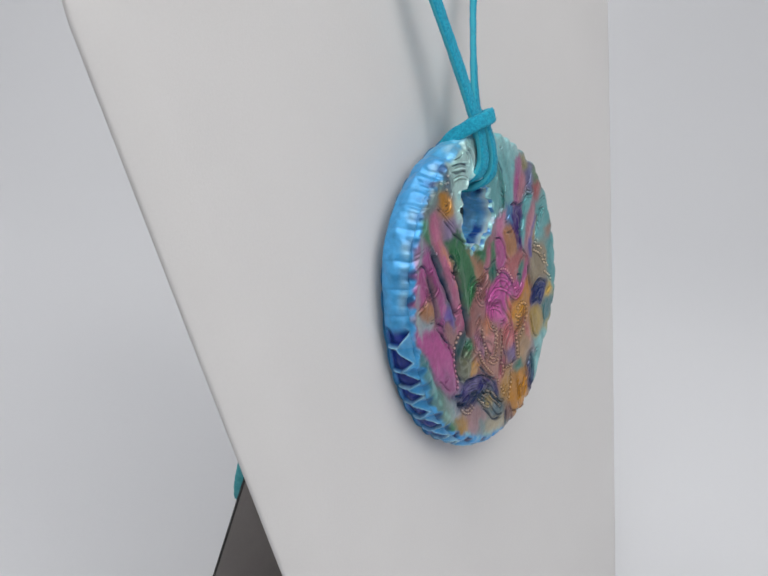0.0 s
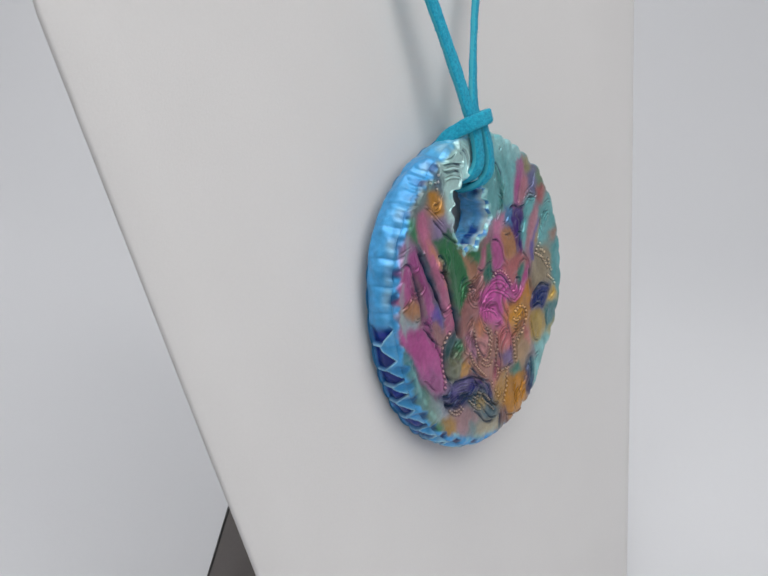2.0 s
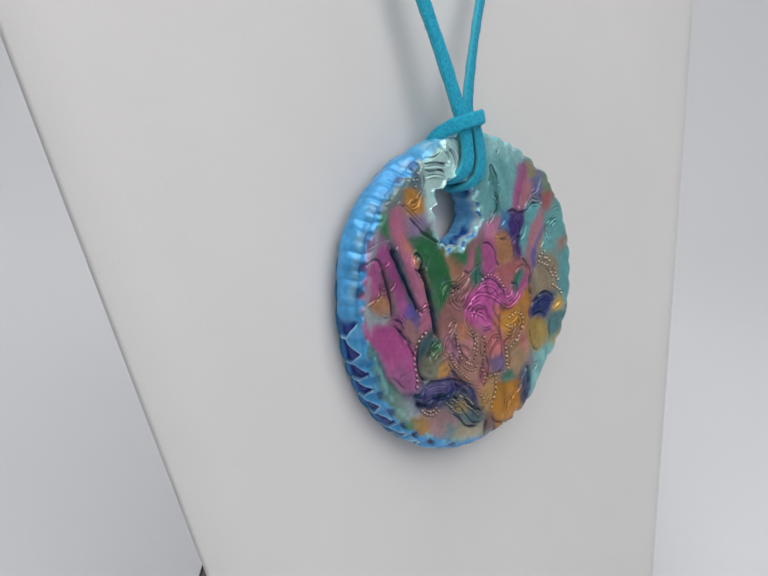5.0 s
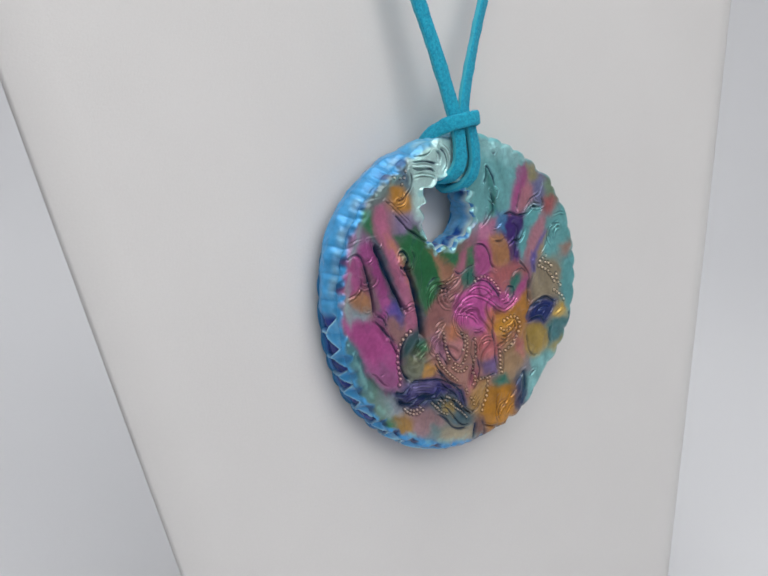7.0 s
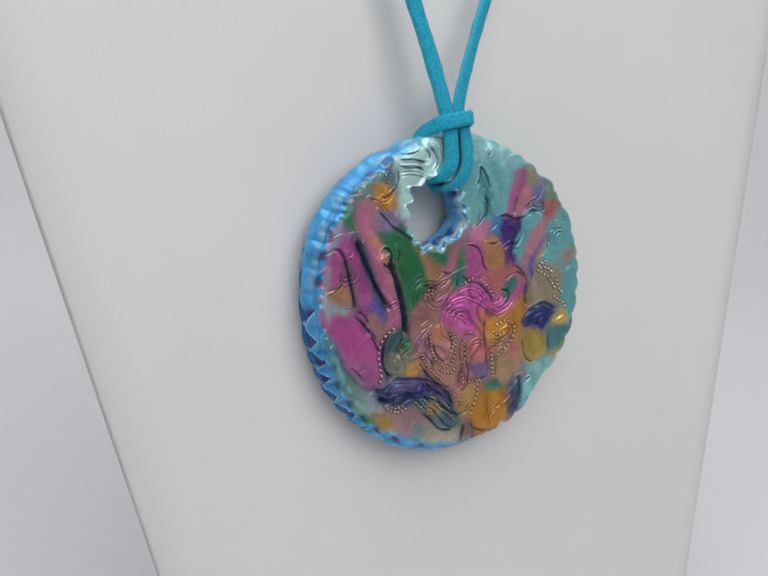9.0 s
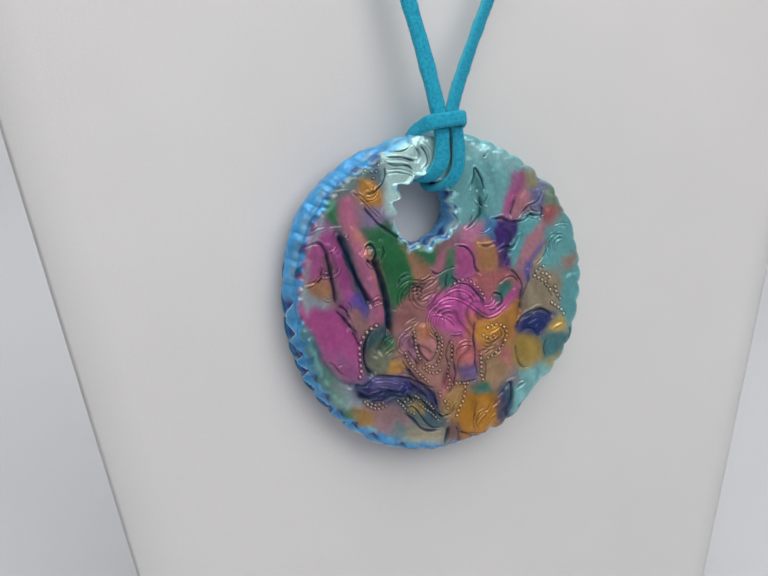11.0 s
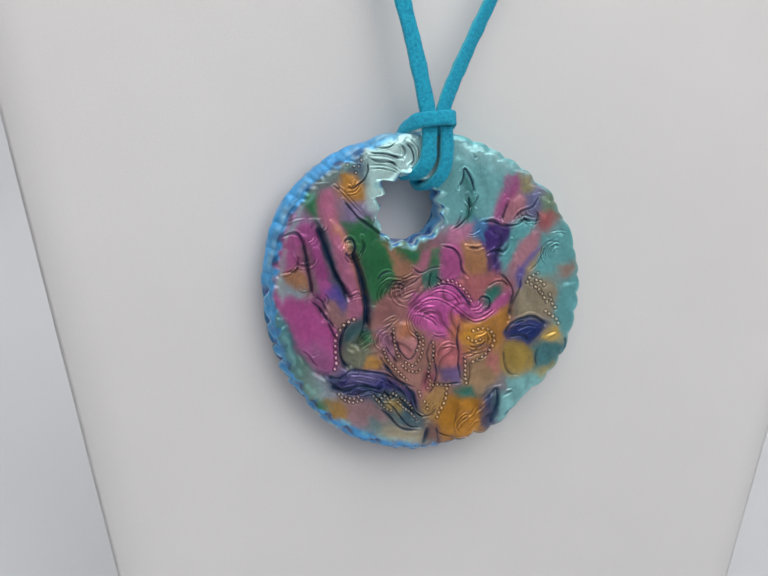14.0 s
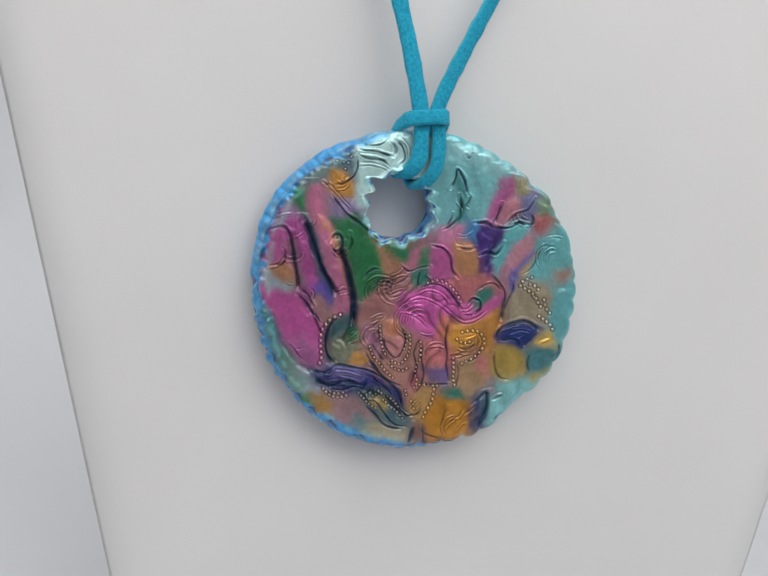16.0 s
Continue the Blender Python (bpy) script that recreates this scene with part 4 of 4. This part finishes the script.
def scrolls():
    rosette(0.3, -4.3, 1.3, 0.95, 4, 40, 150)
    rosette(-5.8, 0.5, 1, 0.75, 4, 20, 140)
    rosette(-3.3, 1.3, 1.2, 0.8, 4, 100, 110)
    rosette(8.8, -8, 1.2, 0.75, 3, 200, 170)
    rosette(8.1, -23.3, 1.1, 0.75, 3, 60, 130)
    rosette(3.8, -10, 1, 0.7, 3, 30, 140)
    rosette(-7.2, -7.1, 1, 0.7, 3, 60, 150)
    rosette(18.5, 14.7, 1.2, 0.8, 3, 150, 120)
    rosette(23.6, 7, 1.2, 0.9, 3, 60, 140)
    rosette(-21.7, 7.2, 1.2, 0.9, 2, 200, 140)


def swirls():
    """Fine stamped scrollwork over the middle of the face."""
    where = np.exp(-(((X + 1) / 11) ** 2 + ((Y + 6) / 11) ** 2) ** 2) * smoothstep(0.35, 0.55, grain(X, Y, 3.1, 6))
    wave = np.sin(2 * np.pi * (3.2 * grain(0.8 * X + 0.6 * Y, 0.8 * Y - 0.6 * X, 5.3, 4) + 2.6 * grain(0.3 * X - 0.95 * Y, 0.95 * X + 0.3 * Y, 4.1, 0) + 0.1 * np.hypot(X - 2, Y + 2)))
    HIGH[:] += 0.075 * wave * where
    # the turquoise is hammered with small dimples
    blue = smoothstep(1.5, 2.6, TONE[:, 2] / (TONE[:, 0] + 0.02)) * smoothstep(0.18, 0.3, TONE[:, 2])
    HIGH[:] += blue * smoothstep(16, 24, np.hypot(X, Y)) * (0.14 * (grain(X, Y, 1.1, 3) - 0.5) + 0.04 * (grain(X, Y, 0.5, 5) - 0.5))
    # troughs tinted dark brown; highlights of the crests put into the colour
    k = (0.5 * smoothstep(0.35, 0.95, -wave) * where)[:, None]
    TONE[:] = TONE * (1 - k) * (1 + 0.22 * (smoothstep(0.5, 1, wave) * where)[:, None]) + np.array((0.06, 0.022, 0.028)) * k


patches()
blend()
swirls()
scrolls()
stamps()


def pigmented(name, verts, faces, colours, mat, parent, label):
    me = mesh(name, verts, faces, mat)
    at = me.color_attributes.new("pigment", "FLOAT_COLOR", "POINT")
    at.data.foreach_set("color", np.c_[np.clip(colours, 0.004, 0.9), np.ones(len(colours))].ravel())
    return part(name, me, parent, label, Matrix() if parent.parent else SLANT)


def sheet(rows, n):
    r, c = np.meshgrid(np.arange(rows - 1), np.arange(n), indexing="ij")
    d = (c + 1) % n
    return np.stack((r * n + c, (r + 1) * n + c, (r + 1) * n + d, r * n + d), -1).reshape(-1, 4)


def bites():
    """Where the tool bit into the edge of the face, all along its blue side."""
    turn = 21 * (TH + 0.03 * np.sin(5 * TH + 1) + 0.02 * np.sin(11 * TH)) / np.pi
    depth = 0.35 + 0.65 * TABLES[1, 3][np.floor(turn + 0.5 * (np.degrees(TH) > 176) * (np.degrees(TH) < 259)).astype(int) % 64]
    deg = np.degrees(TH)
    side = 0.95 * smoothstep(100, 120, deg) * (1 - smoothstep(170, 176, deg)) + (0.5 * smoothstep(178, 190, deg) + 0.5 * smoothstep(195, 215, deg)) * (1 - smoothstep(286, 296, deg))
    mid = np.abs(turn % 1 * 2 - 1)
    between = smoothstep(174, 178, deg) * (1 - smoothstep(256, 262, deg))
    return (1 - smoothstep(0.25, 0.62, mid * (1 - between) + (1 - mid) * between)) * depth * side


def face_high():
    """The whole relief of the face: stamped pattern, hand-worked unevenness, soft edges."""
    out = np.tile(edge_radius(TH), NR) - np.hypot(X, Y)
    inn = np.hypot(X - HX, Y - HY) - np.tile(hole_radius(TH), NR)
    veins = np.abs(grain(WX, WY * 0.55, 1.7, 3) - 0.5)
    z = 1.05 * HIGH + 0.6 * (grain(X, Y, 6.0, 1) - 0.5) + 0.06 * (grain(X, Y, 1.5, 2) - 0.5) + 0.015 * (grain(X, Y, 0.6, 4) - 0.5)
    z = z - 0.03 * np.exp(-(veins / 0.035) ** 2)
    fade = smoothstep(0, 1.0, out) * smoothstep(0, 0.8, inn)
    z = z * (0.35 + 0.65 * fade)
    z = z - 0.85 * (1 - np.sqrt(1 - 0.985 * np.clip(1 - out / 1.15, 0, 1) ** 2)) - (0.25 * (1 - np.tile(scallop(TH), NR))) * (1 - smoothstep(0, 1.6, out))
    west = np.clip(0.5 - np.cos(np.tile(TH, NR)) * 0.9, 0, 1)
    z = z + 0.5 * (grain(X, Y, 0.75, 2) - 0.45) * (1 - smoothstep(0.3, 1.7, out)) * smoothstep(0.0, 0.35, out) * west
    z = z - 0.45 * np.tile(bites(), NR) * (1 - smoothstep(0.1, 0.8, out))
    z = z - 0.5 * (1 - np.sqrt(1 - 0.985 * np.clip(1 - inn / 0.7, 0, 1) ** 2))
    lip = np.exp(-((inn - 0.45) / 0.4) ** 2) * (0.25 + np.tile(grain(30 + 5 * np.cos(TH), 30 + 5 * np.sin(TH), 0.55, 6), NR))
    z = z + 0.5 * lip
    return z, out, inn, veins


def disc_pendant(necklace):
    global TONE
    z, out, inn, veins = face_high()
    ang = np.tile(TH, NR)
    west = np.clip(0.5 - np.cos(ang) * 0.9, 0, 1)
    k = ((1 - smoothstep(0.05, 0.8, out + 1.0 * (grain(X, Y, 1.1, 5) - 0.5))) * (0.35 + 0.65 * west))[:, None]
    TONE = TONE * (1 - k) + edge_colour(ang) * 1.1 * k
    k = (0.3 * np.exp(-((out - 1.1 - 0.5 * grain(X, Y, 1.3, 2)) / 0.45) ** 2) * west * smoothstep(0.35, 0.6, grain(X, Y, 1.6, 3)))[:, None]
    TONE = TONE * (1 - k) + sky(150, 212, 206) * k
    k = np.clip(1.2 * np.tile(bites(), NR) * (1 - smoothstep(0.25, 0.85, out + 0.5 * (grain(X, Y, 0.7, 4) - 0.5))), 0, 0.95)[:, None]
    TONE = TONE * (1 - k) + sky(6, 26, 84) * k
    k = (1 - smoothstep(0.1, 1.0, inn + 1.5 * (grain(X, Y, 1.3, 6) - 0.5)))[:, None]
    TONE = TONE * (1 - k) + sky(160, 216, 218) * 0.9 * k
    curl = (0.8 * (1 - smoothstep(0.1, 0.65, inn)) * smoothstep(0.50, 0.62, grain(X, Y, 0.9, 7)))[:, None]
    TONE = TONE * (1 - curl) + sky(36, 112, 186) * curl
    k = (0.12 * np.exp(-(veins / 0.03) ** 2))[:, None]
    TONE = TONE * (1 - k) + INK * 2 * k
    hole = np.c_[HX + (HR + 0.1) * np.cos(TH), HY + (HR + 0.1) * np.sin(TH), np.full(NT, -DEEP)]
    spread = edge_radius(TH) + bevel(TH) - 0.5
    back = np.c_[spread * np.cos(TH), spread * np.sin(TH), np.full(NT, -DEEP)]
    body = pigmented("pendant_disc", np.r_[back, hole] * MM, sheet(2, NT), np.tile(pig(92, 172, 220), (2 * NT, 1)), RIM_CLAY, necklace, "round marbled clay disc with scalloped edge")
    v = np.c_[X, Y, z] * MM
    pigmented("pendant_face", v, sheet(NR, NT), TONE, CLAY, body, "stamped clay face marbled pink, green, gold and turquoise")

    # rim: pressed scallops, with a run of deep triangular dents on one side
    rows, verts, tones = 33, [], []
    cell = (21 * (TH + 0.03 * np.sin(5 * TH + 1) + 0.02 * np.sin(11 * TH)) / np.pi) % 1 * 2 - 1
    deg = np.degrees(TH)
    dents = smoothstep(174, 178, deg) * (1 - smoothstep(256, 262, deg))
    flare = 0.7 * smoothstep(95, 125, deg) * (1 - smoothstep(150, 176, deg))
    small = smoothstep(256, 262, deg) * (1 - smoothstep(285, 292, deg))
    lead = -0.06 + 0.20 * TABLES[0, 0][(np.floor(21 * (TH + 0.03 * np.sin(5 * TH + 1) + 0.02 * np.sin(11 * TH)) / np.pi)).astype(int) % 64]
    z0, r0 = z.reshape(NR, NT)[-1], edge_radius(TH)
    for u in np.linspace(0, 1, rows):
        sc = scallop(TH)
        r = r0 + bevel(TH) * float(smoothstep(-0.1, 0.6, u)) + 0.16 * math.sin(math.pi * u) - (0.75 - 0.85 * flare - 0.1 * dents) * max(0.0, (u - 0.45) / 0.55) ** 2 + 0.14 * (sc - 0.6) * math.sin(math.pi * min(u * 1.2, 1)) - (0.3 * ((u - 0.9) / 0.1) ** 2 if u > 0.9 else 0)
        r = r - 0.4 * (sc - 0.6) * min(1.0, 1.6 * u) * (1 - dents)
        r = r + 0.42 * (grain(TH * 14, np.full(NT, u * 3.2), 1.0, 2) - 0.5) * min(u * 4, 1)
        r = r + 0.16 * (grain(TH * 34, np.full(NT, u * 7.0), 1.0, 6) - 0.5) * min(u * 4, 1)
        wide = np.minimum(0.95 * (u - lead + 0.05) / 0.5, 0.96)
        tri = smoothstep(0.0, 0.12, wide - np.abs(cell)) * (1 - smoothstep(0.90, 0.96, u)) * dents
        tri2 = smoothstep(0.0, 0.2, 0.75 * (u - 0.1) / 0.6 - np.abs(cell)) * float(0.1 < u < 0.92) * small
        last = smoothstep(0.93, 0.97, u) * (0.4 + 0.6 * smoothstep(100, 130, deg)) * (deg > 90) * (deg < 270)
        rim = 0.8 * np.exp(-((wide + 0.03 - np.abs(cell)) / 0.08) ** 2) * dents * float(0.04 < u < 0.96)
        r = r - 0.95 * tri - 0.4 * tri2 + 0.12 * rim
        r = r - 0.35 * bites() * math.exp(-(u / 0.3) ** 2)
        t = edge_colour(TH) * (0.88 + 0.24 * grain(TH * 14, np.full(NT, u * 4), 0.8, 1))[:, None]
        # pale: borders of the dents, and painted highlights on bulges near the face
        pale = (0.6 * sc * smoothstep(0.35, 0.8, grain(TH * 9, np.full(NT, u * 3.0), 1.0, 4)) * math.exp(-((u - 0.12) / 0.16) ** 2) + 0.85 * rim)[:, None]
        pale = np.clip(pale, 0, 0.9)
        t = t * (1 - pale) + sky(170, 216, 230) * pale
        # shade in the creases between scallops, mixed into the pigment
        line = (0.3 * np.exp(-(sc / 0.22) ** 2) * (1 - dents) * (0.4 + 0.6 * grain(TH * 30, np.full(NT, u * 6), 1.0, 5)))[:, None]
        t = t * (1 - line) + sky(20, 80, 130) * line
        k = tri[:, None]
        t = t * (1 - k) + (sky(10, 30, 122) * (1 - 0.5 * grain(TH * 20, np.full(NT, u * 5), 1, 6)[:, None]) + sky(50, 100, 200) * 0.12) * k
        k = ((0.85 - 0.35 * dents) * bites() * math.exp(-(u / 0.25) ** 2))[:, None]
        t = t * (1 - k) + sky(12, 40, 110) * k
        k = np.clip(tri2, 0, 1)[:, None]
        t = t * (1 - k) + sky(16, 44, 120) * k
        k = (0.75 * last * (0.5 + 0.5 * grain(TH * 16, np.full(NT, 3.0), 1.0, 1)))[:, None]
        t = t * (1 - k) + sky(14, 62, 128) * k
        zz = z0 * (1 - u) - DEEP * u
        verts.append(np.c_[r * np.cos(TH), r * np.sin(TH), zz])
        tones.append(t)
    pigmented("scalloped_rim", np.concatenate(verts) * MM, sheet(rows, NT), np.concatenate(tones), RIM_CLAY, body, "sky blue scalloped rim with deep blue triangular dents")

    # wall of the hole: notched and pearly, with blue hollows
    rows, verts, tones = 13, [], []
    h0, hz = hole_radius(TH), z.reshape(NR, NT)[0]
    turn = (TH + 0.09 * np.sin(3 * TH) + 0.05 * np.sin(7 * TH + 1)) * 11 / (2 * np.pi)
    for u in np.linspace(0, 1, rows):
        # lumps of clay pressed together: each with its own depth and blue, in two uneven rings
        slip = turn + 0.5 * (u > 0.52) + 0.25 * math.sin(5 * u)
        lump = np.floor(slip).astype(int) % 11 + 20 * (u > 0.52)
        edge = np.abs(slip % 1 - 0.5) * 2
        shade = TABLES[4, 9][lump]
        r = h0 * (1 - 0.55 * u) + (HR + 0.25) * 0.55 * u - 0.3 * math.sin(math.pi * u) * (1.1 - edge ** 2) + 0.7 * (shade - 0.4) * math.sin(math.pi * u) + 0.2 * (grain(TH * 9, np.full(NT, u * 3), 0.8, 3) - 0.5) * min(1, 4 * u)
        dark = ((shade > 0.52) * (0.9 - 0.5 * smoothstep(0.75, 1.0, edge)) * smoothstep(0.12, 0.3, u))[:, None]
        pale = (smoothstep(0.3, 0.1, shade) * 0.8)[:, None]
        front = math.exp(-(u / 0.2) ** 2)
        t = sky(96, 168, 214) * (1 - pale) + sky(190, 218, 228) * pale
        t = t * (1 - front) + sky(205, 225, 226) * front
        t = t * (0.85 + 0.3 * grain(TH * 9, np.full(NT, u * 4), 0.7, 2))[:, None]
        t = t * (1 - dark) + sky(12, 54, 140) * dark
        verts.append(np.c_[HX + r * np.cos(TH), HY + r * np.sin(TH), hz * (1 - u) - DEEP * u])
        tones.append(t)
    pigmented("hole_wall", np.concatenate(verts) * MM, sheet(rows, NT)[:, ::-1], np.concatenate(tones), RIM_CLAY, body, "pale blue notched wall of the hanging hole")


NECKLACE = thing("necklace", "marbled clay disc pendant hanging from a turquoise suede lace", "necklace")
disc_pendant(NECKLACE)


# ---- the cord ----
def ribbon(name, points, normals, width, thick, parent, label="", steps=10, wob=0.13):
    """A flat suede lace along the points (mm), its broad side towards the normals."""
    path, face = spline(points, steps), spline(normals, steps)
    rings = []
    n = len(path)
    for i in range(n):
        d = path[min(i + 1, n - 1)] - path[max(i - 1, 0)]
        d /= np.linalg.norm(d)
        s = np.cross(d, face[i])
        s /= np.linalg.norm(s)
        f = np.cross(s, d)
        w = width / 2 * (1 + wob * noise.noise(Vector(path[i]) * 0.55))
        h = thick / 2 * (1 + wob * noise.noise(Vector(path[i]) * 0.8 + Vector((9, 0, 0))))
        c = 0.22
        prof = [(-1, -1 + c * 2), (-1 + c, -1), (-0.4, -1.03), (0.4, -1.03), (1 - c, -1), (1, -1 + c * 2),
                (1, 1 - c * 2), (1 - c, 1), (0.4, 1.05), (-0.4, 1.05), (-1 + c, 1), (-1, 1 - c * 2)]
        rings.append([tuple((path[i] + s * u * w + f * v * h) * MM) for u, v in prof])
    v, f = loft(rings)
    me = mesh(name, v, f, [SUEDE, SUEDE_SIDE])
    for p in me.polygons:
        if len(p.vertices) == 4 and (p.index % 12) in (5, 11):
            p.material_index = 1
    if label:
        me.materials[0] = SUEDE_BACK
    ob = part(name, me, parent, label, SLANT)
    # the nap: short loose fibres standing out of the suede where it is seen from near
    verts, faces = [], []
    for i in range(1, n - 1):
        if not -48 < path[i][1] < 60:
            continue
        d = path[i + 1] - path[i]
        step = np.linalg.norm(d)
        for _ in range(int(step * 34)):
            u = NAP.random()
            r0, r1, j = rings[i], rings[i + 1], NAP.randrange(12)
            a = np.array(r0[j]) * (1 - u) + np.array(r1[j]) * u
            b = np.array(r0[(j + 1) % 12]) * (1 - u) + np.array(r1[(j + 1) % 12]) * u
            w = NAP.random()
            foot = a * (1 - w) + b * w
            out = np.cross(d, b - a)
            out *= math.copysign(1 / max(np.linalg.norm(out), 1e-12), out @ (foot - (path[i] * (1 - u) + path[i + 1] * u) * MM))
            lean = np.array([NAP.gauss(0, 1) for _ in range(3)])
            tip = foot + (out * 0.9 + lean * 0.35) * NAP.uniform(0.08, 0.22) * MM
            side = np.cross(tip - foot, lean)
            side *= 0.03 * MM / max(np.linalg.norm(side), 1e-12)
            k = len(verts)
            verts += [foot - side, foot + side, tip]
            faces.append((k, k + 1, k + 2))
    if faces:
        tagged(part("nap", mesh("nap", verts, faces, SUEDE_SIDE, False), ob, "", Matrix()), kind="stuff")
    return ob


NAP = random.Random(5)


def add_cord(necklace):
    F, E = (0, 0, 1), (0.45, 0, 0.9)
    # two strands rise from the hitch to the neck of the bust and hang down behind it
    ribbon("strand", [(-0.9, 27, 0.3), (-1.5, 32, -0.3), (-3.4, 41, -1.6), (-5.7, 50, -2.9), (-9.5, 66, -5.2), (-14, 85, -7.2), (-21, 108, -9.0), (-25, 126, -12), (-20, 132, -16), (-6, 122, -17)],
           [F, F, F, F, F, F, (0, .1, 1), (-.8, .4, .4), (-.6, .8, -.3), (0, .3, -1)], 2.6, 1.05, necklace)
    ribbon("strand", [(1.7, 27, 0.0), (2.0, 32, -1.2), (6.3, 41, -3.0), (11.0, 50, -4.4), (19, 66, -6.0), (28, 85, -7.6), (39, 108, -9.0), (46, 126, -12), (42, 132, -16), (28, 122, -17)],
           [F, (.2, 0, 1), E, E, E, E, (.3, .1, 1), (.8, .4, .4), (.6, .8, -.3), (0, .3, -1)], 2.55, 1.05, necklace)
    # hitch: both strands run down the face, through the hole and up behind, then cross over in front
    ribbon("hitch_leg", [(-1.1, 28.5, 0.4), (-1.2, 26.0, 0.8), (-1.35, 23.4, 0.9), (-2.2, 21.6, 0.6), (-3.3, 20.4, -0.8), (-3.8, 20.2, -3.4), (-4.0, 21.6, -5.0)],
           [F, F, F, (-.2, -.5, .8), (-.3, -1, 0), (0, -1, -.4), (0, -.4, -1)], 2.55, 1.2, necklace)
    ribbon("hitch_leg", [(1.75, 28.5, 0.4), (1.8, 25.5, 1.0), (1.6, 22.4, 1.2), (0.7, 20.2, 0.9), (-0.5, 18.8, -0.7), (-1.3, 18.5, -3.2), (-1.8, 20.6, -5.0)],
           [(.25, 0, 1), (.25, 0, 1), (.2, 0, 1), (-.1, -.5, .8), (-.2, -1, 0), (0, -1, -.4), (0, -.4, -1)], 2.35, 1.2, necklace)
    ribbon("hitch_loop", [(-4.9, 24.6, -5.2), (-5.1, 26.6, -3.8), (-4.5, 28.2, -1.6), (-3.2, 29.4, 0.7), (-0.9, 29.8, 1.6), (1.2, 30.0, 1.7), (2.5, 30.0, 1.2), (3.0, 29.6, -0.2), (3.1, 28.4, -3.0), (2.5, 25.5, -5.2)],
           [(-.6, .4, -.3), (-.8, .6, 0), (-.8, .5, .4), (-.4, .3, 1), (0, .15, 1), (0, .15, 1), (.6, .1, .7), (1, .1, 0), (1, .3, -.4), (.5, .4, -.6)], 2.45, 1.1, necklace)
    # slack of the lace hanging behind the back leg
    ribbon("slack_loop", [(-9, 100, -18), (-13, 45, -15), (-17, 0, -30), (-21.0, -21, -40.2), (-23.9, -29.5, -43.4), (-23.3, -37.0, -46.6), (-18, -41, -50), (-8, -40, -50), (4, 0, -31), (8, 60, -16), (8, 100, -18)],
           [(-.6, 0, 1), (-.6, 0, 1), (-.8, 0, 1), (-.8, 0, .8), (-1, 0, .6), (-.8, -.6, .3), (0, -1, 0), (0, -1, -.5), (0, 0, -1), (0, 0, -1), (0, 0, -1)], 2.2, 0.9, necklace, "paler slack of the lace")


add_cord(NECKLACE)


# ---- movement: the bust turns on its upright axis, and the necklace with it ----
def motions():
    turns = [(0.0, 48.73), (0.5, 48.73), (1.0, 48.1), (1.5, 46.17), (2.0, 44.46), (2.5, 43.0), (3.0, 41.3), (3.5, 40.05), (4.0, 38.4),
             (6.5, 30.75), (7.0, 29.3), (7.5, 27.5), (8.0, 25.6), (8.5, 24.6), (9.0, 22.8), (11.5, 13.9), (12.0, 12.0), (12.5, 10.8),
             (13.0, 9.36), (13.5, 7.9), (14.0, 6.3), (14.5, 5.2), (15.0, 3.66), (15.5, 2.1), (16.0, 0.0)]
    for ob in (BUST, NECKLACE):
        walk(ob, [(t, pose(0, 0, 0, 0, 0, a)) for t, a in turns])


motions()
